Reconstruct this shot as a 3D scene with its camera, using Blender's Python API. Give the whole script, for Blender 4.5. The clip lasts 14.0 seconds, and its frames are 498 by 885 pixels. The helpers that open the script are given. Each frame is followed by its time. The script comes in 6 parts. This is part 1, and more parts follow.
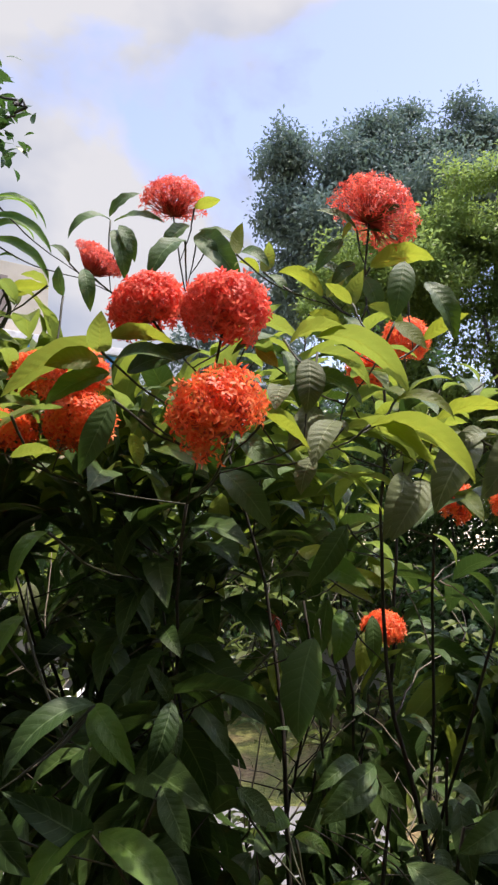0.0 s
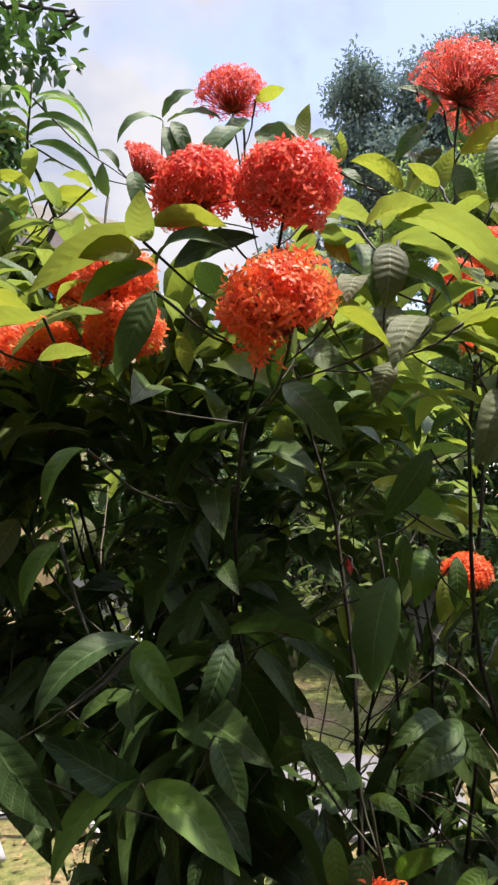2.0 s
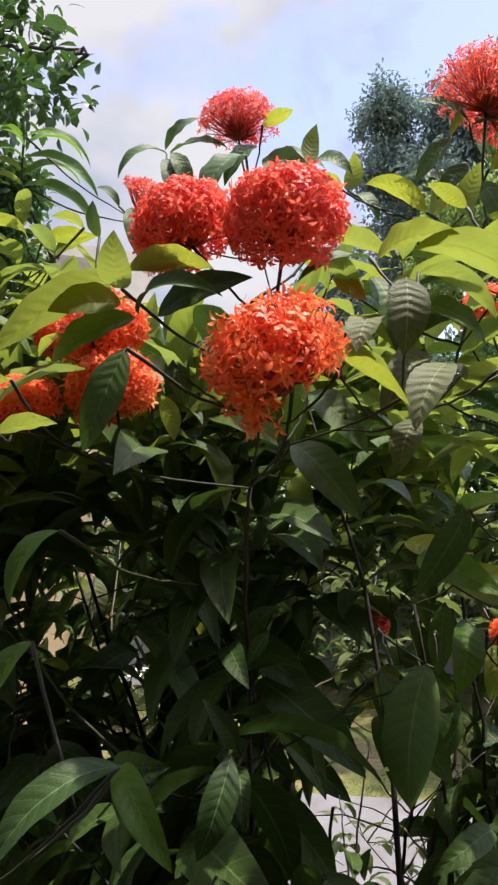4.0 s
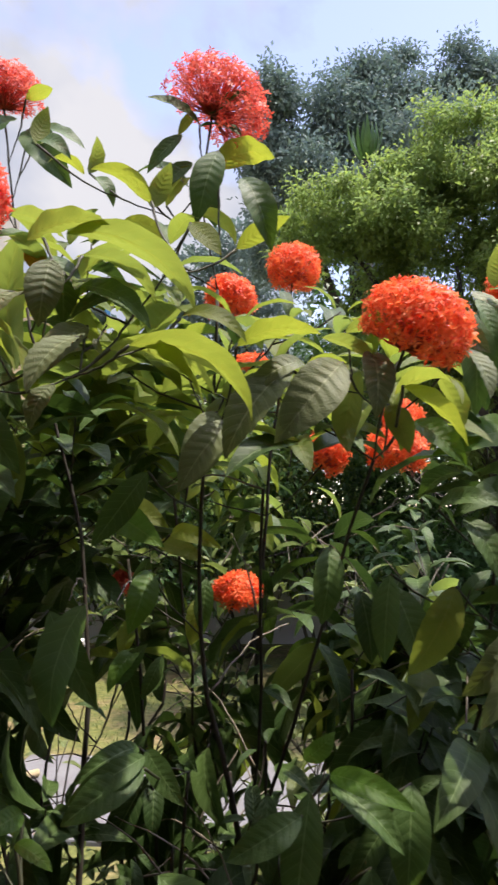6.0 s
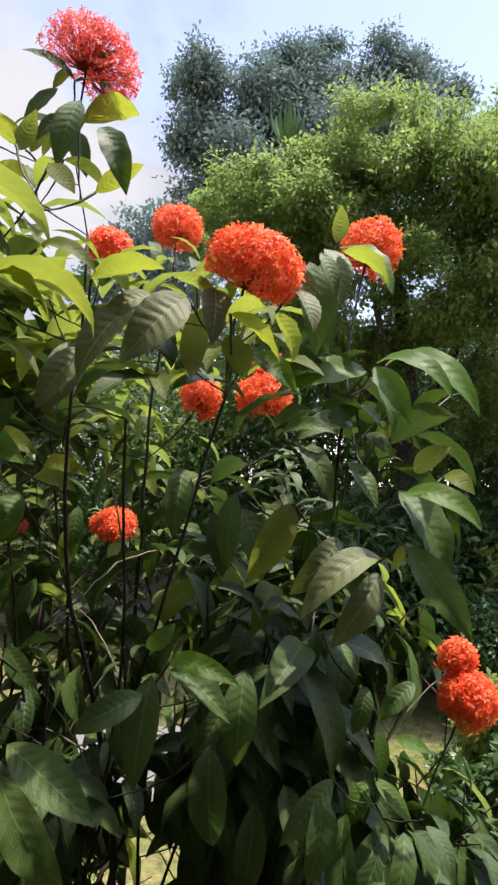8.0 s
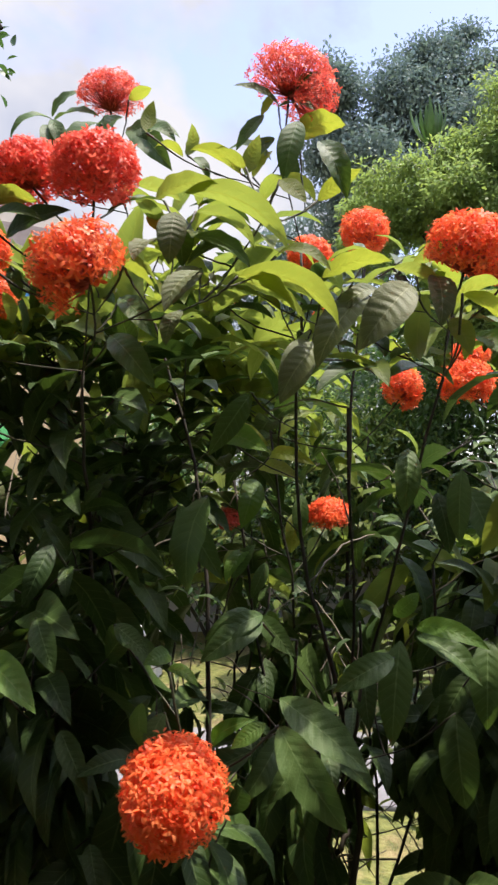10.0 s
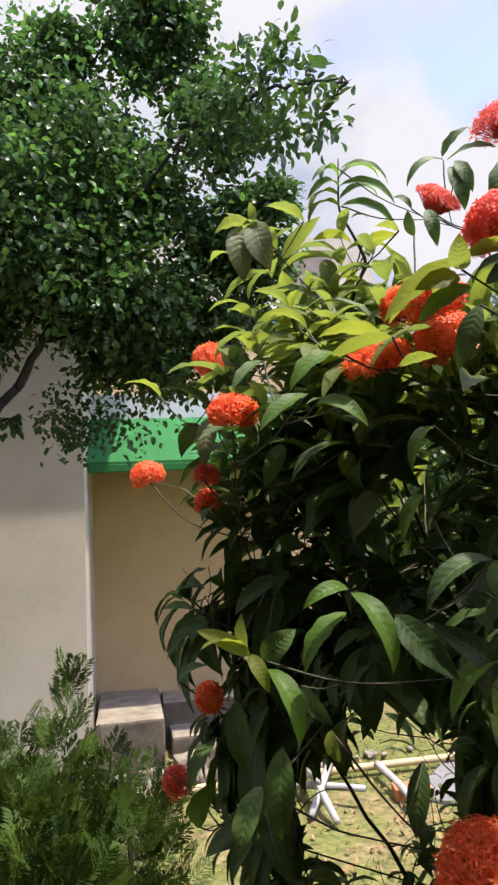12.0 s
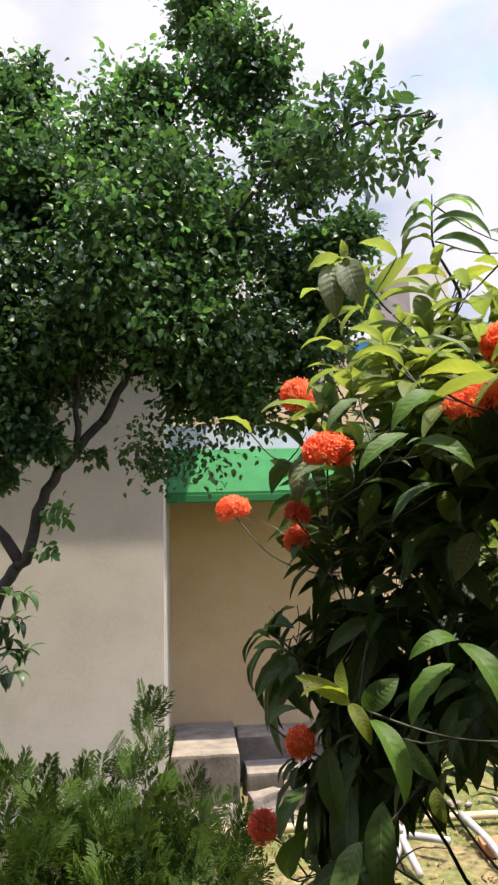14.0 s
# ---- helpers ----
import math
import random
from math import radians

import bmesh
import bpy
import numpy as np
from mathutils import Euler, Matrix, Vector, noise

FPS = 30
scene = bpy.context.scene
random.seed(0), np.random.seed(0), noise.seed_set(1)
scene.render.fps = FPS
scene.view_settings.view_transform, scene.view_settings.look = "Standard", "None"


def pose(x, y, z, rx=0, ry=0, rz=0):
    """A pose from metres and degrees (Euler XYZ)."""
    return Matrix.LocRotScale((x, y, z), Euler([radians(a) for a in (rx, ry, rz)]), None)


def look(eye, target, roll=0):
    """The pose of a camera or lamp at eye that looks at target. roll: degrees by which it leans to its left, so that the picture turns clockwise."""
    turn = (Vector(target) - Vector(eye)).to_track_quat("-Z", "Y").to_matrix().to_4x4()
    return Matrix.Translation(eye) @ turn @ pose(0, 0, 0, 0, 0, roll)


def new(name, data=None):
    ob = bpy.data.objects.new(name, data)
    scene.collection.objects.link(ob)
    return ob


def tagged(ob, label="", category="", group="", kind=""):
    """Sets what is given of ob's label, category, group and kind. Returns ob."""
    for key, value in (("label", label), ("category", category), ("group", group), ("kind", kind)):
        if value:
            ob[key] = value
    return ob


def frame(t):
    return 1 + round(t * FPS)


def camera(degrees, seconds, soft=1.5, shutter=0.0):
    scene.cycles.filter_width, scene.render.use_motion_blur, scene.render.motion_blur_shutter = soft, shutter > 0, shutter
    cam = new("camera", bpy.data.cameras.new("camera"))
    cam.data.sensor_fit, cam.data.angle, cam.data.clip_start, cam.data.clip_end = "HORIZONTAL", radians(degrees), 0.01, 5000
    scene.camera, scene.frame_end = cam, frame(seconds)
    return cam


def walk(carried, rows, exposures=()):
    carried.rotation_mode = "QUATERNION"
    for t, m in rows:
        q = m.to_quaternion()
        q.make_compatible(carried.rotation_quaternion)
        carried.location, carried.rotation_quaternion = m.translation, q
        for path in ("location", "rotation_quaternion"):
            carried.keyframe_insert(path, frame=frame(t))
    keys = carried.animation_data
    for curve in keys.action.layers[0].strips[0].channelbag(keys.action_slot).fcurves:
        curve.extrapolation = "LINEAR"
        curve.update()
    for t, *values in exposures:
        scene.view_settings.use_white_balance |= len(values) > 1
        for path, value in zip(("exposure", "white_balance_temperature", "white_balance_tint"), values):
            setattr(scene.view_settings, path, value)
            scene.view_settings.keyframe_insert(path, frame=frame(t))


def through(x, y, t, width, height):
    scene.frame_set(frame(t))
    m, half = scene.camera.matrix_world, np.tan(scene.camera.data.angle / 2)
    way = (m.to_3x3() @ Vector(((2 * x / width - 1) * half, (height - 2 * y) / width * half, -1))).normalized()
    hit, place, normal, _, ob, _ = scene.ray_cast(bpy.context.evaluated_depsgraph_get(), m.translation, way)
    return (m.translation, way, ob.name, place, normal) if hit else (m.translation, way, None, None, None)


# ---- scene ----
cam = camera(40.1, 14.0, soft=2.4, shutter=0.15)
PATH = [
    (0, (0.039, 0.010, 1.664), (0.025, 1.979, 2.013), -0.9),
    (0.5, (0.007, 0.060, 1.658), (-0.034, 2.037, 1.962), 0.2),
    (1, (0.013, 0.078, 1.635), (-0.038, 2.061, 1.886), 0.8),
    (1.5, (0.034, 0.066, 1.615), (0.109, 2.056, 1.804), 2.5),
    (2, (0.041, 0.145, 1.632), (-0.180, 2.120, 1.848), -0.2),
    (4.5, (0.096, 0.258, 1.693), (-0.243, 2.207, 1.984), -1.6),
    (5, (0.144, 0.259, 1.691), (-0.165, 2.216, 1.962), -1.6),
    (5.5, (0.215, 0.242, 1.676), (-0.022, 2.211, 1.935), -1.0),
    (6, (0.315, 0.190, 1.662), (0.322, 2.178, 1.881), 0.3),
    (6.5, (0.385, 0.147, 1.658), (0.603, 2.124, 1.868), 0.3),
    (7, (0.418, 0.112, 1.638), (0.720, 2.080, 1.835), 0.8),
    (9.5, (0.353, 0.073, 1.508), (0.254, 2.064, 1.677), -1.0),
    (10, (0.293, 0.024, 1.523), (0.081, 2.000, 1.744), -1.6),
    (10.5, (0.187, -0.042, 1.541), (-0.162, 1.914, 1.773), -2.3),
    (11, (0.089, -0.099, 1.533), (-0.556, 1.772, 1.826), -2.7),
    (11.5, (0.046, -0.141, 1.550), (-0.770, 1.661, 1.848), -3.1),
    (12, (0.019, -0.164, 1.558), (-0.925, 1.578, 1.828), -3.0),
    (12.5, (-0.008, -0.176, 1.564), (-1.045, 1.509, 1.858), -2.4),
    (13, (-0.020, -0.178, 1.561), (-1.103, 1.474, 1.875), -1.2),
    (13.5, (-0.017, -0.180, 1.571), (-1.109, 1.460, 1.917), -1.8),
    (14, (-0.019, -0.181, 1.578), (-1.132, 1.441, 1.941), -1.6),
]
walk(cam, [(t, look(eye, target, roll)) for t, eye, target, roll in PATH],
     exposures=((0, 0.55, 6500, 15.5), (1, 0.72, 6500, 15.5), (2, 0.74, 6500, 15.5), (4.5, 0.64, 6500, 15.5), (6, 0.64, 6500, 15.5), (7, 0.71, 6500, 15.5), (9.5, 0.75, 6500, 15.5), (10, 0.78, 6500, 15.5), (11, 0.68, 6500, 15.5), (12.5, 0.82, 6500, 15.5), (14, 0.87, 6500, 15.5)))

# ---- light: high sun from the right, bright broken cloud ----
SUN_AZ, SUN_EL = radians(85), radians(73)      # from +y towards +x, above the horizon
sun_way = Vector((math.sin(SUN_AZ) * math.cos(SUN_EL), math.cos(SUN_AZ) * math.cos(SUN_EL), math.sin(SUN_EL)))

world = bpy.data.worlds.new("sky")
scene.world = world
world.use_nodes = True
wt = world.node_tree
wt.nodes.clear()


def wn(kind, **values):
    n = wt.nodes.new(kind)
    for k, v in values.items():
        n.inputs[k].default_value = v
    return n


w_out, w_bg = wn("ShaderNodeOutputWorld"), wn("ShaderNodeBackground", Strength=1.0)
w_sky = wn("ShaderNodeTexSky")
w_sky.sky_type, w_sky.sun_disc = "NISHITA", False
w_sky.sun_elevation, w_sky.sun_rotation = SUN_EL, SUN_AZ
w_sky.air_density, w_sky.dust_density, w_sky.ozone_density = 1.0, 0.4, 2.0
w_dim = wn("ShaderNodeMix")
w_dim.data_type, w_dim.blend_type = "RGBA", "MULTIPLY"
w_dim.inputs[0].default_value = 1.0
w_dim.inputs[7].default_value = (0.318, 0.248, 0.228, 1)
w_co = wn("ShaderNodeTexCoord")
w_map = wn("ShaderNodeMapping", Scale=(1.0, 1.0, 1.5), Location=(0.9, 0.35, 0.1))
w_noise = wn("ShaderNodeTexNoise", Scale=2.6, Detail=7.0, Roughness=0.52, Distortion=0.25)
w_ramp = wn("ShaderNodeValToRGB")
w_ramp.color_ramp.elements[0].position, w_ramp.color_ramp.elements[1].position = 0.45, 0.545
w_shade = wn("ShaderNodeTexNoise", Scale=2.3, Detail=5.0, Roughness=0.5)
w_cloud = wn("ShaderNodeValToRGB")
w_cloud.color_ramp.elements[0].position, w_cloud.color_ramp.elements[1].position = 0.43, 0.56
w_cloud.color_ramp.elements[0].color, w_cloud.color_ramp.elements[1].color = (0.33, 0.37, 0.455, 1), (0.53, 0.54, 0.555, 1)
w_sep = wn("ShaderNodeSeparateXYZ")      # the cloud bank lies to the left, clear blue to the right
w_bank = wn("ShaderNodeMapRange")
for k, v in (("From Min", 0.0), ("From Max", 0.16), ("To Min", 0.075), ("To Max", -0.14)):
    w_bank.inputs[k].default_value = v
w_near = wn("ShaderNodeVectorMath")      # thin cloud brighter round the sun, boosted out of view for more fill light
w_near.operation = "DOT_PRODUCT"
w_near.inputs[1].default_value = sun_way
w_glare = wn("ShaderNodeMapRange")
for k, v in (("From Min", 0.72), ("From Max", 1.0), ("To Min", 1.0), ("To Max", 4.2)):
    w_glare.inputs[k].default_value = v
w_sum = wn("ShaderNodeMath")
w_sum.operation = "ADD"
w_mix = wn("ShaderNodeMix")
w_mix.data_type = "RGBA"
for a, b in ((w_co.outputs["Generated"], w_map.inputs["Vector"]), (w_map.outputs[0], w_noise.inputs["Vector"]),
             (w_map.outputs[0], w_shade.inputs["Vector"]), (w_co.outputs["Generated"], w_sep.inputs[0]), (w_sep.outputs[0], w_bank.inputs[0]), (w_bank.outputs[0], w_sum.inputs[0]),
             (w_noise.outputs["Fac"], w_sum.inputs[1]), (w_sum.outputs[0], w_ramp.inputs[0]),
             (w_shade.outputs["Fac"], w_cloud.inputs[0]), (w_sky.outputs[0], w_dim.inputs[6]), (w_ramp.outputs[0], w_mix.inputs[0]),
             (w_dim.outputs[2], w_mix.inputs[6]), (w_cloud.outputs[0], w_mix.inputs[7]), (w_mix.outputs[2], w_bg.inputs["Color"]), (w_co.outputs["Generated"], w_near.inputs[0]), (w_near.outputs["Value"], w_glare.inputs[0]), (w_glare.outputs[0], w_bg.inputs["Strength"]),
             (w_bg.outputs[0], w_out.inputs[0])):
    wt.links.new(a, b)

sun = new("sun", bpy.data.lights.new("sun", "SUN"))
sun.data.energy, sun.data.angle, sun.data.color = 4.4, radians(0.9), (1.0, 0.93, 0.76)
sun.matrix_world = look(sun_way * 30, (0, 0, 0))


# ---- materials ----
def material(name):
    m = bpy.data.materials.new(name)
    m.use_nodes = True
    t = m.node_tree
    return m, t, t.nodes["Principled BSDF"], t.nodes["Material Output"]


def node(t, kind, links=(), **values):
    n = t.nodes.new(kind)
    for k, v in values.items():
        n.inputs[k.replace("_", " ")].default_value = v
    for key, out in links:
        t.links.new(out, n.inputs[key])
    return n


def ramp(t, fac, *stops):
    r = t.nodes.new("ShaderNodeValToRGB")
    while len(r.color_ramp.elements) < len(stops):
        r.color_ramp.elements.new(0.5)
    for e, (p, c) in zip(r.color_ramp.elements, stops):
        e.position, e.color = p, (*c, 1)
    t.links.new(fac, r.inputs[0])
    return r


def maths(t, op, a, b=None, clamp=False):
    n = t.nodes.new("ShaderNodeMath")
    n.operation, n.use_clamp = op, clamp
    for i, v in enumerate((a, b)):
        if v is None:
            continue
        if hasattr(v, "links"):
            t.links.new(v, n.inputs[i])
        else:
            n.inputs[i].default_value = v
    return n.outputs[0]


def mix_colour(t, fac, a, b, blend="MIX"):
    n = t.nodes.new("ShaderNodeMix")
    n.data_type, n.blend_type = "RGBA", blend
    for i, v in ((0, fac), (6, a), (7, b)):
        if hasattr(v, "links"):
            t.links.new(v, n.inputs[i])
        else:
            n.inputs[i].default_value = v if i == 0 else (*v, 1)
    return n.outputs[2]


def leaf_material(name, dark, light, glow, rough=0.4, through=0.35, veins=10.0, spots=0.0, island=False, bump=0.5, clump=0.0, gloss=0.35):
    """A leaf: colour between dark and light by leaf, pale midrib and side veins, light that comes through."""
    m, t, bsdf, out = material(name)
    if island:
        rnd = node(t, "ShaderNodeNewGeometry").outputs["Random Per Island"]
    else:
        rnd = node(t, "ShaderNodeObjectInfo").outputs["Random"]
    co = node(t, "ShaderNodeTexCoord")
    big = node(t, "ShaderNodeTexNoise", (("Vector", co.outputs["Object"]),), Scale=4.5 if clump else 9.0, Detail=3.0)
    if clump:
        tone = maths(t, "ADD", maths(t, "MULTIPLY", maths(t, "SUBTRACT", big.outputs["Fac"], 0.5), clump), 0.4)
        fac = maths(t, "ADD", maths(t, "MULTIPLY", rnd, 0.35), maths(t, "MULTIPLY", tone, 0.65), True)
    else:
        fac = maths(t, "ADD", maths(t, "MULTIPLY", rnd, 0.7), maths(t, "MULTIPLY", big.outputs["Fac"], 0.35), True)
    colour = mix_colour(t, fac, dark, light)
    height = None
    if veins:
        uv = node(t, "ShaderNodeUVMap")
        sep = node(t, "ShaderNodeSeparateXYZ", (("Vector", uv.outputs[0]),))
        across = maths(t, "ABSOLUTE", maths(t, "SUBTRACT", sep.outputs[0], 0.5))
        phase = maths(t, "SUBTRACT", maths(t, "MULTIPLY", sep.outputs[1], veins), maths(t, "MULTIPLY", across, 2.6))
        wave = maths(t, "ABSOLUTE", maths(t, "SUBTRACT", maths(t, "FRACT", phase), 0.5))
        vein = maths(t, "GREATER_THAN", wave, 0.455)
        rib = maths(t, "LESS_THAN", across, 0.022)
        line = maths(t, "MAXIMUM", maths(t, "MULTIPLY", vein, 0.35), maths(t, "MULTIPLY", rib, 0.75))
        pale = tuple(min(1, c * 1.5 + 0.04) for c in light)
        colour = mix_colour(t, line, colour, pale)
        fine = node(t, "ShaderNodeTexNoise", (("Vector", uv.outputs[0]),), Scale=38.0, Detail=2.0)
        pillow = maths(t, "COSINE", maths(t, "MULTIPLY", wave, 2 * math.pi))
        pillow = maths(t, "MULTIPLY", pillow, maths(t, "SUBTRACT", 0.55, across))
        height = maths(t, "SUBTRACT", maths(t, "ADD", maths(t, "MULTIPLY", pillow, 0.22), maths(t, "MULTIPLY", fine.outputs["Fac"], 0.3)),
                       maths(t, "MULTIPLY", rib, 0.5))
    if spots:
        sp = node(t, "ShaderNodeTexNoise", (("Vector", co.outputs["Object"]),), Scale=140.0, Detail=2.0)
        colour = mix_colour(t, maths(t, "MULTIPLY", maths(t, "GREATER_THAN", sp.outputs["Fac"], 0.68), spots), colour, (0.12, 0.07, 0.02))
    t.links.new(colour, bsdf.inputs["Base Color"])
    bsdf.inputs["Roughness"].default_value = rough
    bsdf.inputs["Specular IOR Level"].default_value = gloss
    tr = node(t, "ShaderNodeBsdfTranslucent")
    lit = mix_colour(t, 0.25, glow, colour)
    cloudy = node(t, "ShaderNodeTexNoise", (("Vector", co.outputs["Object"]),), Scale=14.0, Detail=4.0)
    lit = mix_colour(t, maths(t, "MULTIPLY", cloudy.outputs["Fac"], 0.75), lit, tuple(c * f for c, f in zip(glow, (0.5, 0.62, 0.6))))
    lit = mix_colour(t, maths(t, "MULTIPLY", rnd, 0.75), lit, tuple(c * f for c, f in zip(glow, (0.45, 0.58, 1.5))))
    if veins:
        lit = mix_colour(t, maths(t, "ADD", maths(t, "MULTIPLY", vein, 0.35), maths(t, "MULTIPLY", rib, 0.6)), lit, tuple(c * 0.45 for c in glow))
    t.links.new(lit, tr.inputs["Color"])
    if height is not None:
        b = node(t, "ShaderNodeBump", (("Height", height),), Strength=bump, Distance=0.004)
        t.links.new(b.outputs[0], bsdf.inputs["Normal"])
        t.links.new(b.outputs[0], tr.inputs["Normal"])
    mx = node(t, "ShaderNodeMixShader", ((1, bsdf.outputs[0]), (2, tr.outputs[0])))
    mx.inputs[0].default_value = through
    t.links.new(mx.outputs[0], out.inputs[0])
    return m


leaf_old = leaf_material("leaf_old", (0.046, 0.094, 0.024), (0.104, 0.180, 0.046), (0.15, 0.25, 0.025), spots=0.3, through=0.3, rough=0.5, gloss=0.34)
# darker copy of leaf_old that puts shade into the leaf colour
leaf_shaded = leaf_material("leaf_shaded", (0.020, 0.048, 0.013), (0.058, 0.106, 0.028), (0.08, 0.15, 0.016), through=0.15, rough=0.5, gloss=0.28)
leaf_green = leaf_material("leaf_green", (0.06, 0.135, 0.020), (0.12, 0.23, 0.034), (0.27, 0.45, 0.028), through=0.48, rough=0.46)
# yellow-green for young leaves and for leaves with sunlight put in the colour
leaf_young_lit = leaf_material("leaf_young_lit", (0.11, 0.155, 0.022), (0.20, 0.235, 0.034), (0.455, 0.49, 0.04), through=0.57, rough=0.5)
# paler copy of leaf_old; sunlight on upper faces put into the colour
leaf_pale = leaf_material("leaf_pale", (0.10, 0.130, 0.052), (0.19, 0.220, 0.10), (0.22, 0.26, 0.04), spots=0.25, through=0.25, rough=0.5, bump=0.8)
# pale olive copy for far-side leaves; the colour carries their sunlight
leaf_back_lit = leaf_material("leaf_back_lit", (0.10, 0.135, 0.045), (0.22, 0.255, 0.10), (0.26, 0.31, 0.05), island=True, through=0.4, rough=0.5)
leaf_dying = leaf_material("leaf_dying", (0.40, 0.22, 0.02), (0.5, 0.30, 0.03), (0.6, 0.3, 0.02), spots=0.5)
# dark leaf copy for the interior; its shade is put into the colour
leaf_inner_shaded = leaf_material("leaf_inner_shaded", (0.018, 0.044, 0.012), (0.078, 0.132, 0.032), (0.12, 0.20, 0.02), island=True, through=0.2, rough=0.5, gloss=0.28)
# yellow-green leaf copy for the upper shoots, sunlight put into the colour
leaf_top_lit = leaf_material("leaf_top_lit", (0.085, 0.135, 0.026), (0.19, 0.245, 0.042), (0.41, 0.47, 0.045), island=True, through=0.52, rough=0.5)
tree_leaf = leaf_material("tree_leaf", (0.026, 0.060, 0.018), (0.085, 0.158, 0.044), (0.13, 0.25, 0.035), veins=0, clump=2.5, island=True, rough=0.38, through=0.28)
tree_leaf_new = leaf_material("tree_leaf_new", (0.058, 0.150, 0.034), (0.11, 0.25, 0.055), (0.19, 0.38, 0.05), veins=0, island=True, rough=0.42, through=0.45)
grove_leaf = leaf_material("grove_leaf", (0.13, 0.19, 0.042), (0.25, 0.32, 0.075), (0.39, 0.49, 0.09), veins=0, clump=3.2, island=True, rough=0.5, through=0.55)
# lighter, bluer leaf colour that stands for haze over distance
far_leaf_hazed = leaf_material("far_leaf_hazed", (0.15, 0.20, 0.185), (0.26, 0.32, 0.285), (0.22, 0.31, 0.18), veins=0, island=True, rough=0.7, through=0.3, gloss=0.08)
thuja_leaf = leaf_material("thuja_leaf", (0.014, 0.036, 0.007), (0.085, 0.150, 0.020), (0.20, 0.28, 0.03), veins=0, clump=3.5, island=True, rough=0.6, through=0.28, gloss=0.15)
grass_leaf = leaf_material("grass_leaf", (0.09, 0.13, 0.03), (0.24, 0.24, 0.08), (0.3, 0.34, 0.08), veins=0, island=True, rough=0.6, through=0.35)


def petal_material(name, deep, bright, island=True):
    m, t, bsdf, out = material(name)
    rnd = node(t, "ShaderNodeNewGeometry").outputs["Random Per Island"] if island else node(t, "ShaderNodeObjectInfo").outputs["Random"]
    co = node(t, "ShaderNodeTexCoord")
    n = node(t, "ShaderNodeTexNoise", (("Vector", co.outputs["Object"]),), Scale=60.0, Detail=2.0)
    colour = mix_colour(t, maths(t, "ADD", maths(t, "MULTIPLY", rnd, 0.75), maths(t, "MULTIPLY", n.outputs["Fac"], 0.3), True), deep, bright)
    t.links.new(colour, bsdf.inputs["Base Color"])
    bsdf.inputs["Roughness"].default_value = 0.45
    bsdf.inputs["Specular IOR Level"].default_value = 0.35
    tr = node(t, "ShaderNodeBsdfTranslucent")
    t.links.new(colour, tr.inputs["Color"])
    mx = node(t, "ShaderNodeMixShader", ((1, bsdf.outputs[0]), (2, tr.outputs[0])))
    mx.inputs[0].default_value = 0.48
    t.links.new(mx.outputs[0], out.inputs[0])
    return m


petal_red = petal_material("petal_red", (0.80, 0.075, 0.05), (0.98, 0.27, 0.165))
petal_orange = petal_material("petal_orange", (0.94, 0.11, 0.04), (1.0, 0.36, 0.12))
petal_single = petal_material("petal_single", (0.94, 0.11, 0.04), (1.0, 0.36, 0.12), island=False)
stalk_red = petal_material("stalk_red", (0.55, 0.08, 0.06), (0.78, 0.20, 0.15))


def rough_material(name, stops, scale=6.0, rough=0.85, bump=0.4, fine=60.0, dist=0.01, metal=0.0):
    """Stone, plaster, bark, earth: a colour ramp over broad noise, finer grain, and relief."""
    m, t, bsdf, _ = material(name)
    co = node(t, "ShaderNodeTexCoord")
    a = node(t, "ShaderNodeTexNoise", (("Vector", co.outputs["Object"]),), Scale=scale, Detail=6.0, Roughness=0.6)
    b = node(t, "ShaderNodeTexNoise", (("Vector", co.outputs["Object"]),), Scale=fine, Detail=4.0)
    f = maths(t, "ADD", maths(t, "MULTIPLY", a.outputs["Fac"], 0.75), maths(t, "MULTIPLY", b.outputs["Fac"], 0.25))
    t.links.new(ramp(t, f, *stops).outputs[0], bsdf.inputs["Base Color"])
    bsdf.inputs["Roughness"].default_value, bsdf.inputs["Metallic"].default_value = rough, metal
    bp = node(t, "ShaderNodeBump", (("Height", f),), Strength=bump, Distance=dist)
    t.links.new(bp.outputs[0], bsdf.inputs["Normal"])
    return m


bark = rough_material("bark", ((0.35, (0.020, 0.016, 0.012)), (0.65, (0.055, 0.044, 0.033))), 14, 0.85, 0.6, 90, 0.004)
bark_dark = rough_material("bark_dark", ((0.35, (0.022, 0.019, 0.016)), (0.65, (0.065, 0.055, 0.045))), 10, 0.9, 0.6, 60, 0.01)
twig_dry_lit = rough_material("twig_dry_lit", ((0.35, (0.12, 0.10, 0.075)), (0.65, (0.28, 0.24, 0.19))), 20, 0.8, 0.3, 120, 0.002)
twig_green = rough_material("twig_green", ((0.35, (0.020, 0.021, 0.010)), (0.65, (0.045, 0.048, 0.020))), 20, 0.6, 0.3, 120, 0.002)
plaster = rough_material("plaster", ((0.3, (0.39, 0.355, 0.285)), (0.52, (0.475, 0.435, 0.355)), (0.75, (0.52, 0.485, 0.405))), 2.2, 0.9, 0.15, 45, 0.006)
plaster_grey = rough_material("plaster_grey", ((0.3, (0.44, 0.45, 0.46)), (0.52, (0.52, 0.53, 0.54)), (0.75, (0.56, 0.57, 0.58))), 2.2, 0.9, 0.15, 45, 0.006)
plaster_tan = rough_material("plaster_tan", ((0.3, (0.46, 0.33, 0.17)), (0.55, (0.55, 0.41, 0.22)), (0.75, (0.59, 0.47, 0.28))), 2.0, 0.9, 0.12, 40, 0.006)
